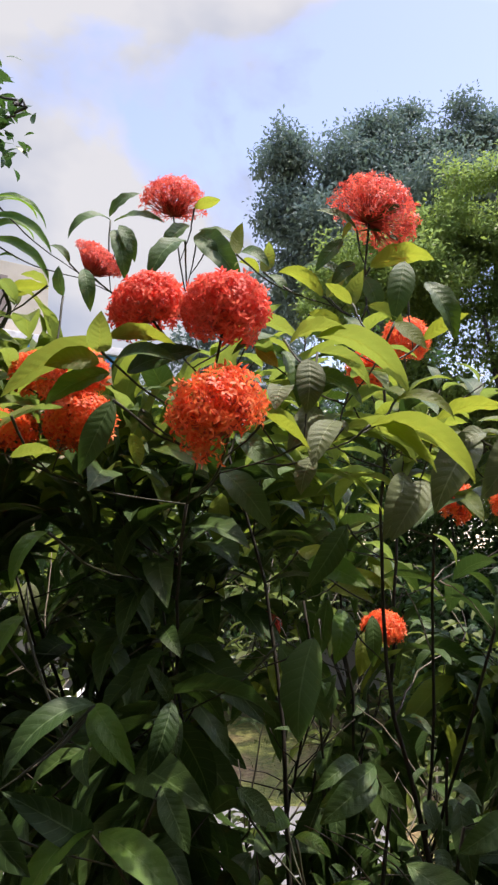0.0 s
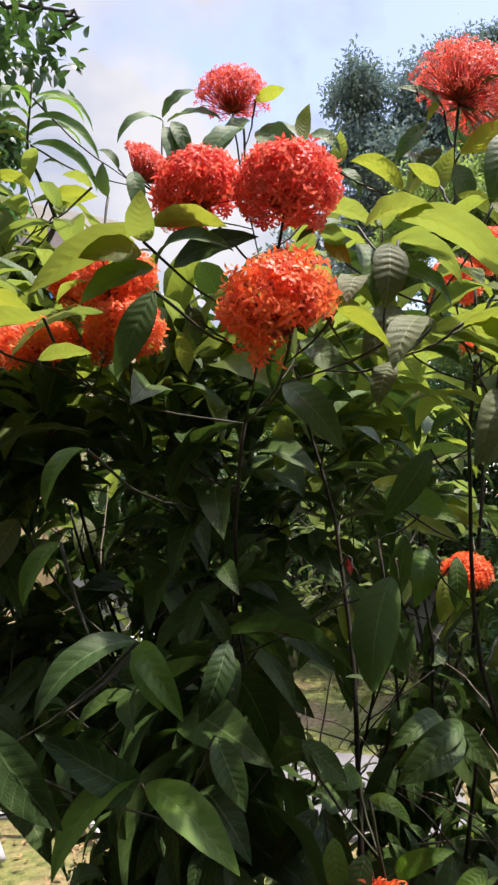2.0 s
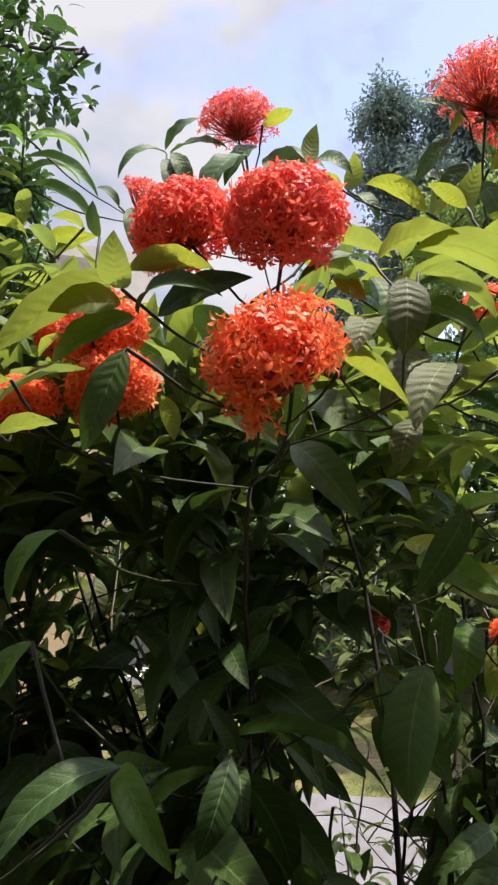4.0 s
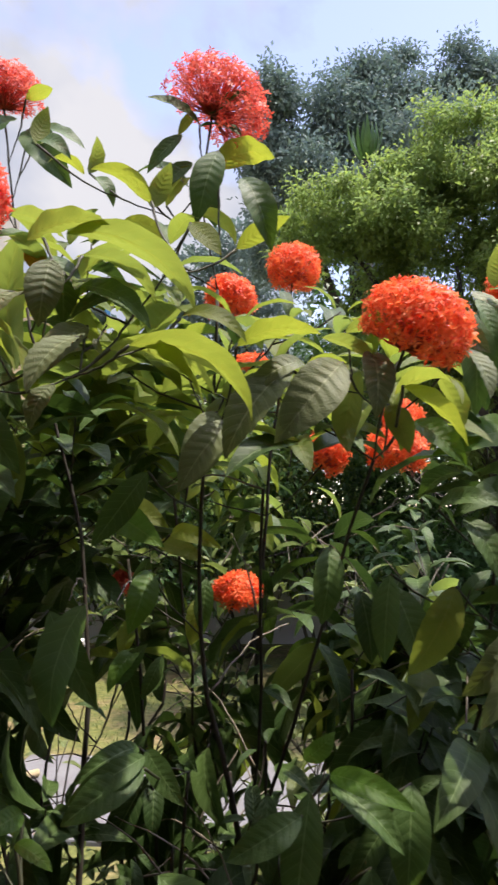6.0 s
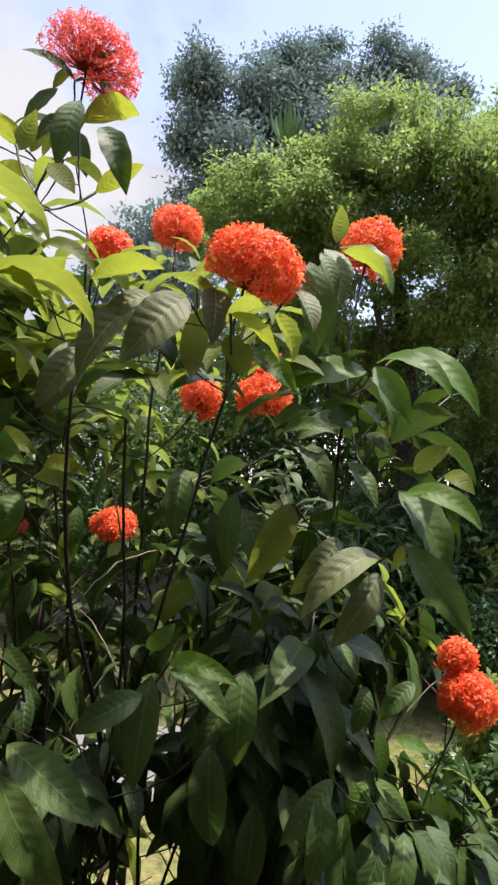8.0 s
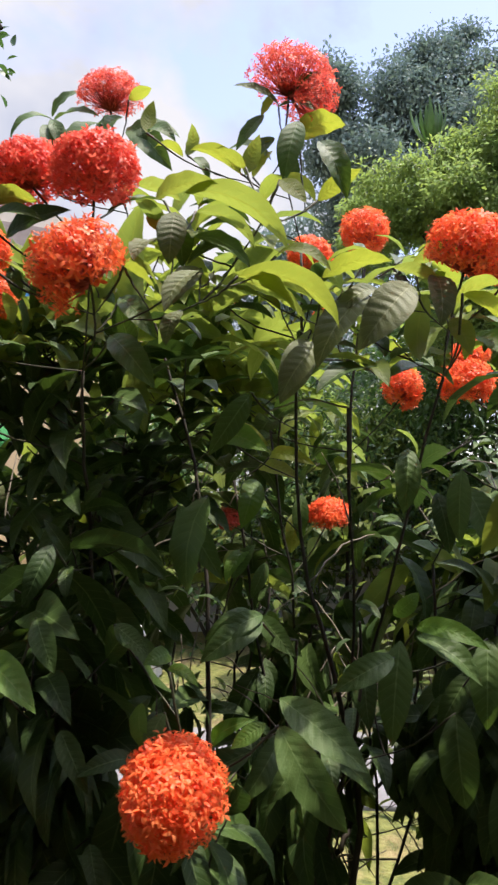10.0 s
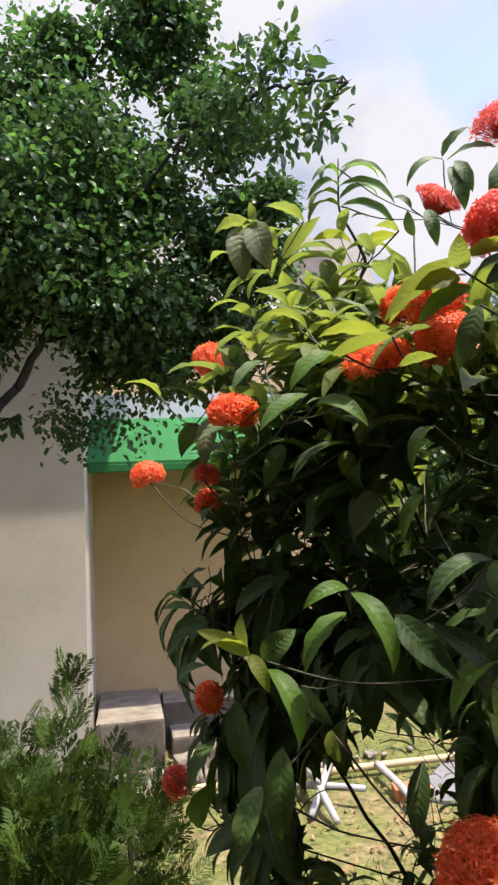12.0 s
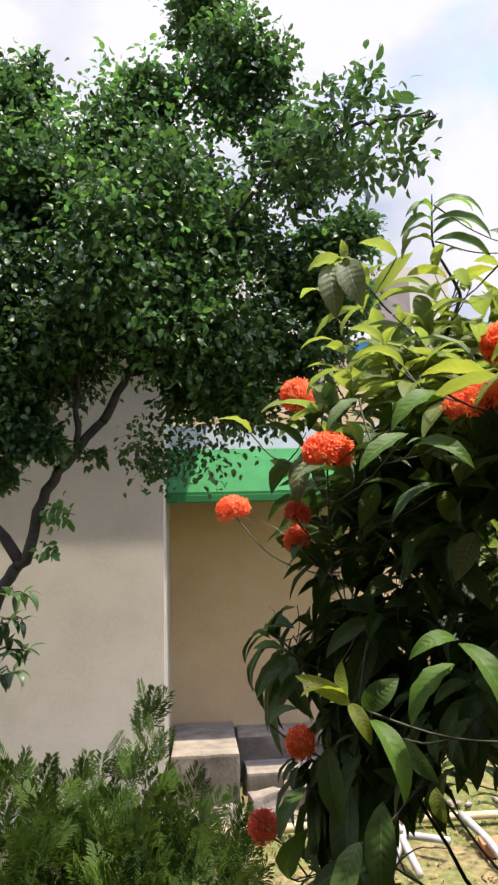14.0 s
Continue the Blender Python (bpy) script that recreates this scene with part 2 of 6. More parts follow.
green_paint = rough_material("green_paint", ((0.3, (0.008, 0.105, 0.022)), (0.6, (0.014, 0.15, 0.032)), (0.8, (0.03, 0.19, 0.05))), 5, 0.9, 0.1, 50, 0.003)
cement = rough_material("cement", ((0.3, (0.12, 0.10, 0.075)), (0.5, (0.23, 0.20, 0.155)), (0.72, (0.34, 0.305, 0.25))), 7, 0.9, 0.5, 70, 0.008)
# darker cement for the upright faces of the steps; shade put into the colour
cement_shaded = rough_material("cement_shaded", ((0.3, (0.06, 0.05, 0.035)), (0.5, (0.13, 0.11, 0.08)), (0.72, (0.24, 0.21, 0.16))), 6, 0.95, 0.6, 60, 0.008)
stick_wood = rough_material("stick_wood", ((0.3, (0.26, 0.25, 0.23)), (0.55, (0.38, 0.37, 0.345)), (0.75, (0.46, 0.45, 0.42))), 12, 0.85, 0.3, 80, 0.003)
path_cement = rough_material("path_cement", ((0.3, (0.13, 0.12, 0.12)), (0.55, (0.18, 0.18, 0.18)), (0.75, (0.23, 0.23, 0.22))), 2.5, 0.9, 0.3, 60, 0.006)
white_wash = rough_material("white_wash", ((0.3, (0.50, 0.49, 0.47)), (0.55, (0.72, 0.71, 0.69)), (0.75, (0.80, 0.79, 0.77))), 12, 0.8, 0.3, 80, 0.003)
blue_paint = rough_material("blue_paint", ((0.3, (0.06, 0.22, 0.42)), (0.7, (0.10, 0.32, 0.55))), 6, 0.6, 0.1, 50, 0.003)
brown_board = rough_material("brown_board", ((0.3, (0.16, 0.13, 0.11)), (0.7, (0.24, 0.20, 0.17))), 6, 0.7, 0.2, 50, 0.003)
brick_red = rough_material("brick_red", ((0.3, (0.32, 0.12, 0.05)), (0.7, (0.48, 0.20, 0.08))), 18, 0.9, 0.6, 90, 0.004)
dead_leaf = rough_material("dead_leaf", ((0.3, (0.16, 0.09, 0.035)), (0.7, (0.36, 0.23, 0.10))), 9, 0.8, 0.2, 60, 0.003)
bamboo = rough_material("bamboo", ((0.3, (0.36, 0.27, 0.14)), (0.7, (0.52, 0.42, 0.24))), 12, 0.6, 0.3, 90, 0.003)
iron = rough_material("iron", ((0.3, (0.03, 0.025, 0.02)), (0.7, (0.08, 0.06, 0.05))), 20, 0.7, 0.3, 90, 0.002, 0.2)
earth, _t, _b, _o = material("earth")
_co = node(_t, "ShaderNodeTexCoord")
_n1 = node(_t, "ShaderNodeTexNoise", (("Vector", _co.outputs["Object"]),), Scale=1.4, Detail=8.0, Roughness=0.62)
_n2 = node(_t, "ShaderNodeTexNoise", (("Vector", _co.outputs["Object"]),), Scale=22.0, Detail=6.0, Roughness=0.6)
_soil = ramp(_t, _n2.outputs["Fac"], (0.32, (0.10, 0.07, 0.03)), (0.5, (0.21, 0.15, 0.07)), (0.72, (0.30, 0.23, 0.12))).outputs[0]
_turf = ramp(_t, _n2.outputs["Fac"], (0.32, (0.06, 0.08, 0.015)), (0.55, (0.14, 0.15, 0.035)), (0.75, (0.22, 0.21, 0.06))).outputs[0]
_mask = ramp(_t, _n1.outputs["Fac"], (0.36, (0, 0, 0)), (0.52, (1, 1, 1))).outputs[0]
_t.links.new(mix_colour(_t, _mask, _soil, _turf), _b.inputs["Base Color"])
_b.inputs["Roughness"].default_value = 0.95
_bp = node(_t, "ShaderNodeBump", (("Height", _n2.outputs["Fac"]),), Strength=0.7, Distance=0.03)
_t.links.new(_bp.outputs[0], _b.inputs["Normal"])


# ---- mesh helpers ----
PLACE = {}


def mesh_of(name, verts, faces, mat, uvs=None, smooth=True):
    me = bpy.data.meshes.new(name)
    me.from_pydata([tuple(v) for v in np.asarray(verts, float).tolist()], [], [tuple(f) for f in faces])
    if uvs is not None:
        lay = me.uv_layers.new(name="UVMap")
        idx = np.empty(len(me.loops), dtype=np.int32)
        me.loops.foreach_get("vertex_index", idx)
        lay.data.foreach_set("uv", np.asarray(uvs, np.float32)[idx].ravel())
    for mt in (mat if isinstance(mat, (list, tuple)) else (mat,)):
        me.materials.append(mt)
    me.polygons.foreach_set("use_smooth", [smooth] * len(me.polygons))
    me.update()
    return me


def thing(name, m=None, data=None, **tags):
    """A top-level thing: an Empty at its base, or a mesh."""
    ob = new(name, data)
    m = m or Matrix.Identity(4)
    ob.matrix_basis, PLACE[ob] = m, m.copy()
    return tagged(ob, **tags)


def part(name, data, parent, label="", m=None, kind=""):
    """One mesh object under a thing or a part; m is its pose in the world."""
    ob = new(name, data)
    m = m or Matrix.Identity(4)
    ob.parent = parent
    ob.matrix_parent_inverse = PLACE[parent].inverted()
    ob.matrix_basis, PLACE[ob] = m, m.copy()
    return tagged(ob, label=label, kind=kind)


def tube_geo(points, radii, sides=7):
    """A round, tapering tube along points: verts and quads."""
    pts = [Vector(p) for p in points]
    verts, faces = [], []
    ref = Vector((0.31, 0.77, 0.55))
    for i, p in enumerate(pts):
        d = (pts[min(i + 1, len(pts) - 1)] - pts[max(i - 1, 0)]).normalized()
        a = d.cross(ref).normalized()
        b = d.cross(a)
        for k in range(sides):
            w = 2 * math.pi * k / sides
            verts.append(tuple(p + radii[i] * (math.cos(w) * a + math.sin(w) * b)))
    for i in range(len(pts) - 1):
        for k in range(sides):
            k2 = (k + 1) % sides
            faces.append((i * sides + k, i * sides + k2, (i + 1) * sides + k2, (i + 1) * sides + k))
    faces.append(tuple(reversed(range(sides))))
    faces.append(tuple(range((len(pts) - 1) * sides, len(pts) * sides)))
    return verts, faces


def bend(points, steps=6, wobble=0.0, rng=random):
    """A smooth curve through a few points, with a little wobble."""
    pts = [Vector(p) for p in points]
    full = [2 * pts[0] - pts[1], *pts, 2 * pts[-1] - pts[-2]]
    res = []
    for i in range(1, len(full) - 2):
        p0, p1, p2, p3 = full[i - 1:i + 3]
        for s in range(steps):
            u = s / steps
            q = 0.5 * (2 * p1 + (p2 - p0) * u + (2 * p0 - 5 * p1 + 4 * p2 - p3) * u * u + (3 * p1 - p0 - 3 * p2 + p3) * u ** 3)
            if wobble and (i > 1 or s):
                q += Vector((rng.uniform(-1, 1), rng.uniform(-1, 1), rng.uniform(-1, 1))) * wobble
            res.append(q)
    res.append(pts[-1])
    return res


def taper(n, r0, r1):
    return [r0 + (r1 - r0) * i / (n - 1) for i in range(n)]


def box_geo(bm, x0, x1, y0, y1, z0, z1, bevel=0.0, m=None):
    vs = [bm.verts.new((x, y, z)) for x in (x0, x1) for y in (y0, y1) for z in (z0, z1)]
    fs = [bm.faces.new([vs[i] for i in f]) for f in ((0, 1, 3, 2), (4, 6, 7, 5), (0, 4, 5, 1), (2, 3, 7, 6), (0, 2, 6, 4), (1, 5, 7, 3))]
    if bevel:
        es = list({e for f in fs for e in f.edges})
        bmesh.ops.bevel(bm, geom=es, offset=bevel, segments=2, affect="EDGES", profile=0.6)


def box_mesh(name, mat, *dims, bevel=0.0, rough=0.0, cuts=0, seed=1, side_mat=None):
    bm = bmesh.new()
    box_geo(bm, *dims, bevel=bevel)
    if cuts:
        bmesh.ops.subdivide_edges(bm, edges=list(bm.edges), cuts=cuts, use_grid_fill=True)
    if rough:
        for v in bm.verts:
            v.co += Vector(noise.noise_vector(v.co * 7 + Vector((seed, 0, 0)))) * rough
    bmesh.ops.recalc_face_normals(bm, faces=bm.faces)
    me = bpy.data.meshes.new(name)
    bm.to_mesh(me)
    bm.free()
    me.materials.append(mat)
    # upright faces take the side material, darker in place of shade
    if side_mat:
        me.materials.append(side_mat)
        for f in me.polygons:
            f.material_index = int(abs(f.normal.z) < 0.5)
    return me


def scatter(name, template, frames, mat, uv=True):
    """Many copies of one small shape joined into one mesh. frames: N x 3 x 4 poses with their scale."""
    tv, tf, tuv = template
    tv = np.asarray(tv, float)
    fr = np.asarray(frames, float)
    n, k = len(fr), len(tv)
    verts = (np.einsum("nij,kj->nki", fr[:, :, :3], tv) + fr[:, None, :, 3]).reshape(-1, 3)
    quads = [f for f in tf if len(f) == 4]
    tris = [f for f in tf if len(f) == 3]
    base = np.arange(n)[:, None, None] * k
    loops, totals = [], []
    for fs in (quads, tris):
        if fs:
            a = (base + np.array(fs)[None]).reshape(-1)
            loops.append(a)
            totals.append(np.full(n * len(fs), len(fs[0]), dtype=np.int32))
    loops, totals = np.concatenate(loops).astype(np.int32), np.concatenate(totals)
    me = bpy.data.meshes.new(name)
    me.vertices.add(len(verts))
    me.vertices.foreach_set("co", verts.astype(np.float32).ravel())
    me.loops.add(len(loops))
    me.loops.foreach_set("vertex_index", loops)
    me.polygons.add(len(totals))
    me.polygons.foreach_set("loop_start", np.concatenate(([0], np.cumsum(totals)[:-1])).astype(np.int32))
    me.polygons.foreach_set("loop_total", totals)
    if uv and tuv is not None:
        lay = me.uv_layers.new(name="UVMap")
        lay.data.foreach_set("uv", np.tile(np.asarray(tuv, np.float32), (n, 1))[loops].ravel())
    me.polygons.foreach_set("use_smooth", [True] * len(totals))
    me.materials.append(mat)
    me.update(calc_edges=True)
    me.validate()
    return me


def leaf_geo(rows, cols, width, sag, fold=0.25, ripple=0.0, ripples=7, tip=1.0, lance=False):
    """A pointed leaf of length 1 along +y that bends down by sag radians: verts, quads, uvs and the chord base to tip."""
    verts, uvs, faces = [], [], []
    y = z = 0.0
    for i in range(rows + 1):
        v = i / rows
        half = 0.5 * width * math.sin(math.pi * min(1, v ** 0.86)) ** (0.95 * tip) * (1.12 - 0.30 * v) * (1 if v < 0.85 else 1 - 1.6 * (v - 0.85)) + 0.004
        if lance:      # narrow at the stalk, drawn out to a long tip
            half = 0.5 * width * min(1.0, v * (1 - v) ** 1.25 / 0.213) ** 0.85 + 0.003
        ang = sag * (0.25 - 1.25 * v)
        if i:
            y += math.cos(ang) / rows
            z += math.sin(ang) / rows
        for j in range(cols + 1):
            u = 2 * j / cols - 1
            lift = fold * abs(u) * half + ripple * half * math.cos(2 * math.pi * ripples * (v - 0.32 * abs(u))) * (0.35 + 0.65 * abs(u)) * min(1, 4 * v, 4 * (1 - v))
            lift -= 0.35 * fold * half * u * u
            verts.append((u * half, y - lift * math.sin(ang), z + lift * math.cos(ang)))
            uvs.append((j / cols, v))
    for i in range(rows):
        for j in range(cols):
            a = i * (cols + 1) + j
            faces.append((a, a + 1, a + cols + 2, a + cols + 1))
    return verts, faces, uvs, Vector((0, y, z))


def aim(base, tip, up, chord):
    """A pose with scale that lays a leaf's chord from base to tip, its face towards up."""
    base, tip = Vector(base), Vector(tip)
    way = (tip - base).normalized()
    up = Vector(up)
    up = up - way * up.dot(way)
    if up.length < 1e-3:
        up = way.orthogonal()
    up.normalize()
    size = (tip - base).length / chord.length
    back = Matrix.Rotation(-math.atan2(chord.z, chord.y), 3, "X")
    turn = Matrix((way.cross(up), way, up)).transposed() @ back
    m = turn.to_4x4() @ Matrix.Scale(size, 4)
    m.translation = base
    return m


def pick(rng, a, b):
    return a + (b - a) * rng.random()


# ---- ground, path and garden clutter ----
def ground_mesh():
    near, far = [], []
    xs = [-900, -60, -12, *np.linspace(-6, 6, 49).tolist(), 12, 60, 900]
    ys = [-900, -60, -8, *np.linspace(-2, 9, 45).tolist(), 14, 60, 900]
    verts = [(x, y, 0.025 * noise.noise(Vector((x * 0.9, y * 0.9, 0))) + 0.012 * noise.noise(Vector((x * 4, y * 4, 3))) - 0.02 if abs(x) < 7 and -3 < y < 10 else -0.02)
             for y in ys for x in xs]
    w = len(xs)
    faces = [(j * w + i, j * w + i + 1, (j + 1) * w + i + 1, (j + 1) * w + i) for j in range(len(ys) - 1) for i in range(w - 1)]
    return mesh_of("ground", verts, faces, earth)


thing("ground", data=ground_mesh(), label="sunlit dry garden soil with thin yellowing grass", category="ground", kind="structure")

rng = np.random.default_rng(5)


def grass_frames(n, x0, x1, y0, y1, h0, h1, density):
    out = []
    while len(out) < n:
        x, y = rng.uniform(x0, x1), rng.uniform(y0, y1)
        if noise.noise(Vector((x * 1.6, y * 1.6, 7))) + rng.uniform(-0.25, 0.25) < density:
            continue
        a, lean, h = rng.uniform(0, 6.3), rng.uniform(0.1, 0.9), rng.uniform(h0, h1)
        m = Matrix.Translation((x, y, -0.035)) @ Matrix.Rotation(a, 4, "Z") @ Matrix.Rotation(radians(90) - lean, 4, "X") @ Matrix.Scale(h, 4)
        out.append(np.array(m)[:3])
    return out


blade = leaf_geo(3, 1, 0.09, 0.7, 0.0)[:3]
thing("grass", data=scatter("grass", blade, grass_frames(16000, -4.2, 3.2, 1.7, 7.0, 0.03, 0.085, -0.08), grass_leaf),
      label="patches of short yellow-green grass on bare soil", category="grass", kind="stuff")

path_frame = pose(0.52, 4.45, 0, 0, 0, -4)
pavement = thing("pavement", path_frame, box_mesh("pavement", path_cement, -1.75, 0.3, -0.62, 0.62, -0.08, 0.012, bevel=0.012),
                 label="pale concrete garden path with worn edges", category="path", kind="structure")

# ---- side house: near wall block, wall set back, green sunshade, steps ----
U = math.degrees(math.atan2(0.63, 0.78))
corner = pose(-3.18, 3.36, 0, 0, 0, U)        # x along the wall, y away from the garden


def wall_piece(name, mat, *dims, label=""):
    return thing(name, corner, box_mesh(name, mat, *dims), label=label, category="wall", kind="structure")


wall_piece("wall_west", plaster, -6.0, 0.0, 0.0, 2.2, -0.1, 3.3, label="cream plastered house wall, slightly stained")
wall_piece("wall_recess", plaster_tan, 0.0, 2.0, 1.25, 1.5, -0.1, 2.5, label="tan plastered recessed house wall in shade")
wall_piece("wall_recess_upper", plaster_grey, 0.0, 2.0, 1.253, 1.5, 2.5, 2.85, label="pale grey wall above the green sunshade")
thing("trim", corner, box_mesh("trim", white_wash, -6.02, 0.012, -0.012, 1.25, -0.05, 0.07, bevel=0.006),
      label="white painted skirting at the foot of the wall", category="trim", kind="structure")
thing("roof_slab", corner, box_mesh("roof_slab", cement, -6.1, 0.45, -0.265, 2.4, 3.3, 3.42, bevel=0.01),
      label="thin concrete roof slab of the house", category="roof", kind="structure")

shade = thing("sunshade", corner, label="green painted concrete sunshade over the recess", category="sunshade")
bm = bmesh.new()
prof = [(0.36, 2.10), (0.36, 2.15), (0.80, 2.55), (1.25, 2.55), (1.25, 2.44), (0.86, 2.44), (0.42, 2.10)]
rings = [[bm.verts.new((x, y, z)) for y, z in prof] for x in (0.004, 1.9)]
for i in range(len(prof)):
    j = (i + 1) % len(prof)
    bm.faces.new((rings[0][i], rings[0][j], rings[1][j], rings[1][i]))
bm.faces.new(rings[0][::-1])
bm.faces.new(rings[1])
bmesh.ops.recalc_face_normals(bm, faces=bm.faces)
me = bpy.data.meshes.new("slab")
bm.to_mesh(me)
bm.free()
me.materials.append(green_paint)
part("slab", me, shade, "sloping green painted slab", corner)
part("drip_edge", box_mesh("drip_edge", green_paint, 0.004, 1.9, 0.345, 0.372, 2.072, 2.128, bevel=0.006), shade, "darker green lower edge", corner)

plinth = thing("plinth", corner, label="weathered cement plinth with steps against the wall", category="steps")
part("step", box_mesh("step", cement, 0.03, 0.50, 0.22, 1.25, -0.05, 0.34, bevel=0.02, rough=0.006, cuts=3, side_mat=cement_shaded), plinth, "low cement step, lit top and shaded sides put into its colour", corner)
part("slab", box_mesh("slab", cement, 0.52, 1.9, 0.85, 1.25, -0.05, 0.30, bevel=0.02, rough=0.007, cuts=3, side_mat=cement_shaded, seed=4), plinth, "cement ledge along the wall", corner)
part("step", box_mesh("step", cement, 0.56, 1.5, 0.50, 0.95, -0.05, 0.13, bevel=0.02, rough=0.01, cuts=3, side_mat=cement_shaded, seed=9), plinth, "broken lower cement slab", corner)
for i, (x, y, s, a) in enumerate(((0.66, 0.2, 0.11, 20), (0.92, 0.3, 0.14, 70), (0.4, 0.05, 0.09, 10), (1.25, 0.1, 0.1, 40), (0.75, -0.1, 0.08, 80), (0.2, 0.0, 0.07, 33))):
    thing("stone", corner @ pose(x, y, 0.0, 0, 0, a), box_mesh("stone", cement, -s, s, -0.7 * s, 0.7 * s, -0.04, 0.9 * s, bevel=0.02, rough=0.03, cuts=2, seed=i),
          label="broken lump of cement lying on the soil", category="stone", group="rubble by the steps")

# pale sticks thrown on the grass, a bamboo pole and a brick
stick_ends = (((-2.10, 4.05, 0.25), (-1.50, 3.40, 0.03)), ((-2.02, 4.08, 0.05), (-1.62, 3.46, 0.20)), ((-1.78, 4.20, 0.30), (-1.66, 3.42, 0.03)),
              ((-1.90, 4.10, 0.30), (-1.95, 3.40, 0.03)), ((-1.56, 4.25, 0.06), (-1.08, 3.58, 0.05)), ((-2.20, 3.70, 0.04), (-1.45, 3.72, 0.10)),
              ((-2.25, 3.95, 0.06), (-1.80, 3.55, 0.24)))
for a, b in stick_ends:
    a, b = Vector(a), Vector(b)
    mid = (a + b) / 2 + Vector((0.02, -0.015, 0.015))
    pts = bend((a, mid, b), 4)
    v, f = tube_geo([p - a for p in pts], taper(len(pts), 0.026, 0.019), 8)
    thing("stick", Matrix.Translation(a), mesh_of("stick", v, f, stick_wood), label="bleached white wooden stick on the grass", category="stick", group="heap of white sticks")
pts = bend(((-2.75, 3.30, 0.03), (-2.0, 3.95, 0.035), (-1.0, 4.75, 0.04)), 5)
v, f = tube_geo([p - pts[0] for p in pts], taper(len(pts), 0.028, 0.024), 8)
thing("bamboo_pole", Matrix.Translation(pts[0]), mesh_of("bamboo_pole", v, f, bamboo), label="dry bamboo pole lying on the ground", category="pole")
thing("brick", pose(-1.25, 3.95, 0.035, 3, 0, 30), box_mesh("brick", brick_red, -0.11, 0.11, -0.055, 0.055, -0.035, 0.035, bevel=0.006, rough=0.003, cuts=1),
      label="orange-red clay brick lying on the grass", category="brick")
v, f = tube_geo(((0, 0, -0.05), (0, 0.003, 0.4), (0.004, 0, 0.72)), (0.013, 0.013, 0.013), 8)
thing("stake", Matrix.Translation((-2.03, 2.34, 0)), mesh_of("stake", v, f, iron), label="dark iron stake standing in the soil", category="stake")

# dead leaves and crumbs of cement on the soil
g = np.random.default_rng(77)
fr = []
for _ in range(420):
    p = np.array((g.uniform(-3.0, -0.6), g.uniform(2.9, 4.7), 0.012))
    a, s = g.uniform(0, 6.28), g.uniform(0.025, 0.06)
    x, y = np.array((math.cos(a), math.sin(a), g.uniform(-0.3, 0.3))), np.array((-math.sin(a), math.cos(a), g.uniform(-0.3, 0.3)))
    fr.append(np.stack([x * s, y * s, np.cross(x, y) * s, p], axis=1))
thing("leaf_litter", Matrix.Identity(4), scatter("leaf_litter", leaf_geo(3, 2, 0.4, 0.9, 0.4)[:3], np.array(fr), dead_leaf), label="dry brown leaves scattered on the soil", category="leaves", kind="stuff")
fr = []
for _ in range(260):
    p = np.array((-3.18 + 0.78 * (u := g.uniform(0.1, 2.0)) - 0.63 * (w := g.uniform(-0.9, 0.4)) * -1.0, 3.36 + 0.63 * u + 0.78 * w, 0.008))
    q = Matrix.Rotation(g.uniform(0, 6.28), 3, "Z") @ Matrix.Rotation(g.uniform(0, 1), 3, "X")
    fr.append(np.concatenate([np.array(q) * g.uniform(0.008, 0.03), p[:, None]], axis=1))
lump = ([(-1, -0.8, -0.5), (0.9, -1, -0.4), (1.1, 0.8, -0.5), (-0.9, 1, -0.5), (-0.6, -0.5, 0.6), (0.6, -0.6, 0.7), (0.5, 0.6, 0.5), (-0.5, 0.5, 0.7)], [(0, 3, 2, 1), (4, 5, 6, 7), (0, 1, 5, 4), (1, 2, 6, 5), (2, 3, 7, 6), (3, 0, 4, 7)], None)
thing("rubble", Matrix.Identity(4), scatter("rubble", lump, np.array(fr), cement), label="crumbled cement rubble on the soil by the steps", category="rubble", kind="stuff")

# ---- low boundary wall and gate far behind the shrub ----
thing("wall_boundary", pose(0, 0, 0), box_mesh("wall_boundary", plaster_grey, -4.5, 9.0, 9.6, 9.85, -0.1, 1.75, bevel=0.01),
      label="grey plastered boundary wall of the garden", category="wall", kind="structure")
thing("trim_coping", pose(0, 0, 0), box_mesh("trim_coping", white_wash, -4.55, 9.05, 9.55, 9.9, 1.75, 1.83, bevel=0.01),
      label="white coping on the boundary wall", category="trim", kind="structure")
# unseen wall and roof, added to keep sky light off the shrub's front
thing("sky_block_wall", pose(0, 0, 0), box_mesh("sky_block_wall", brown_board, -3.6, 8.0, -1.9, -1.6, -0.1, 4.6), label="unseen dark wall added behind the viewer to block sky light", category="wall", kind="structure")
thing("sky_block_roof", pose(0, 0, 0), box_mesh("sky_block_roof", brown_board, -1.9, 8.0, -1.6, 0.52, 2.9, 3.05), label="unseen roof added over the viewer to block sky light", category="roof", kind="structure")
# guessed bench, standing in for an unidentified white slab there
bench = thing("bench", pose(-2.0, 7.0, 0), label="white concrete bench added for a white slab behind the shrub", category="bench")
part("seat", box_mesh("seat", white_wash, -2.75, -1.25, 6.6, 7.05, 0.40, 0.48, bevel=0.01), bench)
part("support", box_mesh("support", white_wash, -2.6, -2.48, 6.65, 7.0, -0.03, 0.40, bevel=0.01), bench)
part("support", box_mesh("support", white_wash, -1.52, -1.40, 6.65, 7.0, -0.03, 0.40, bevel=0.01), bench)

# ---- upper part of the neighbour's house ----
hf = pose(-4.55, 8.9, 0, 0, 0, 34)
house = thing("house", hf, label="neighbouring house with tan wall, blue band and white roof block", category="house")
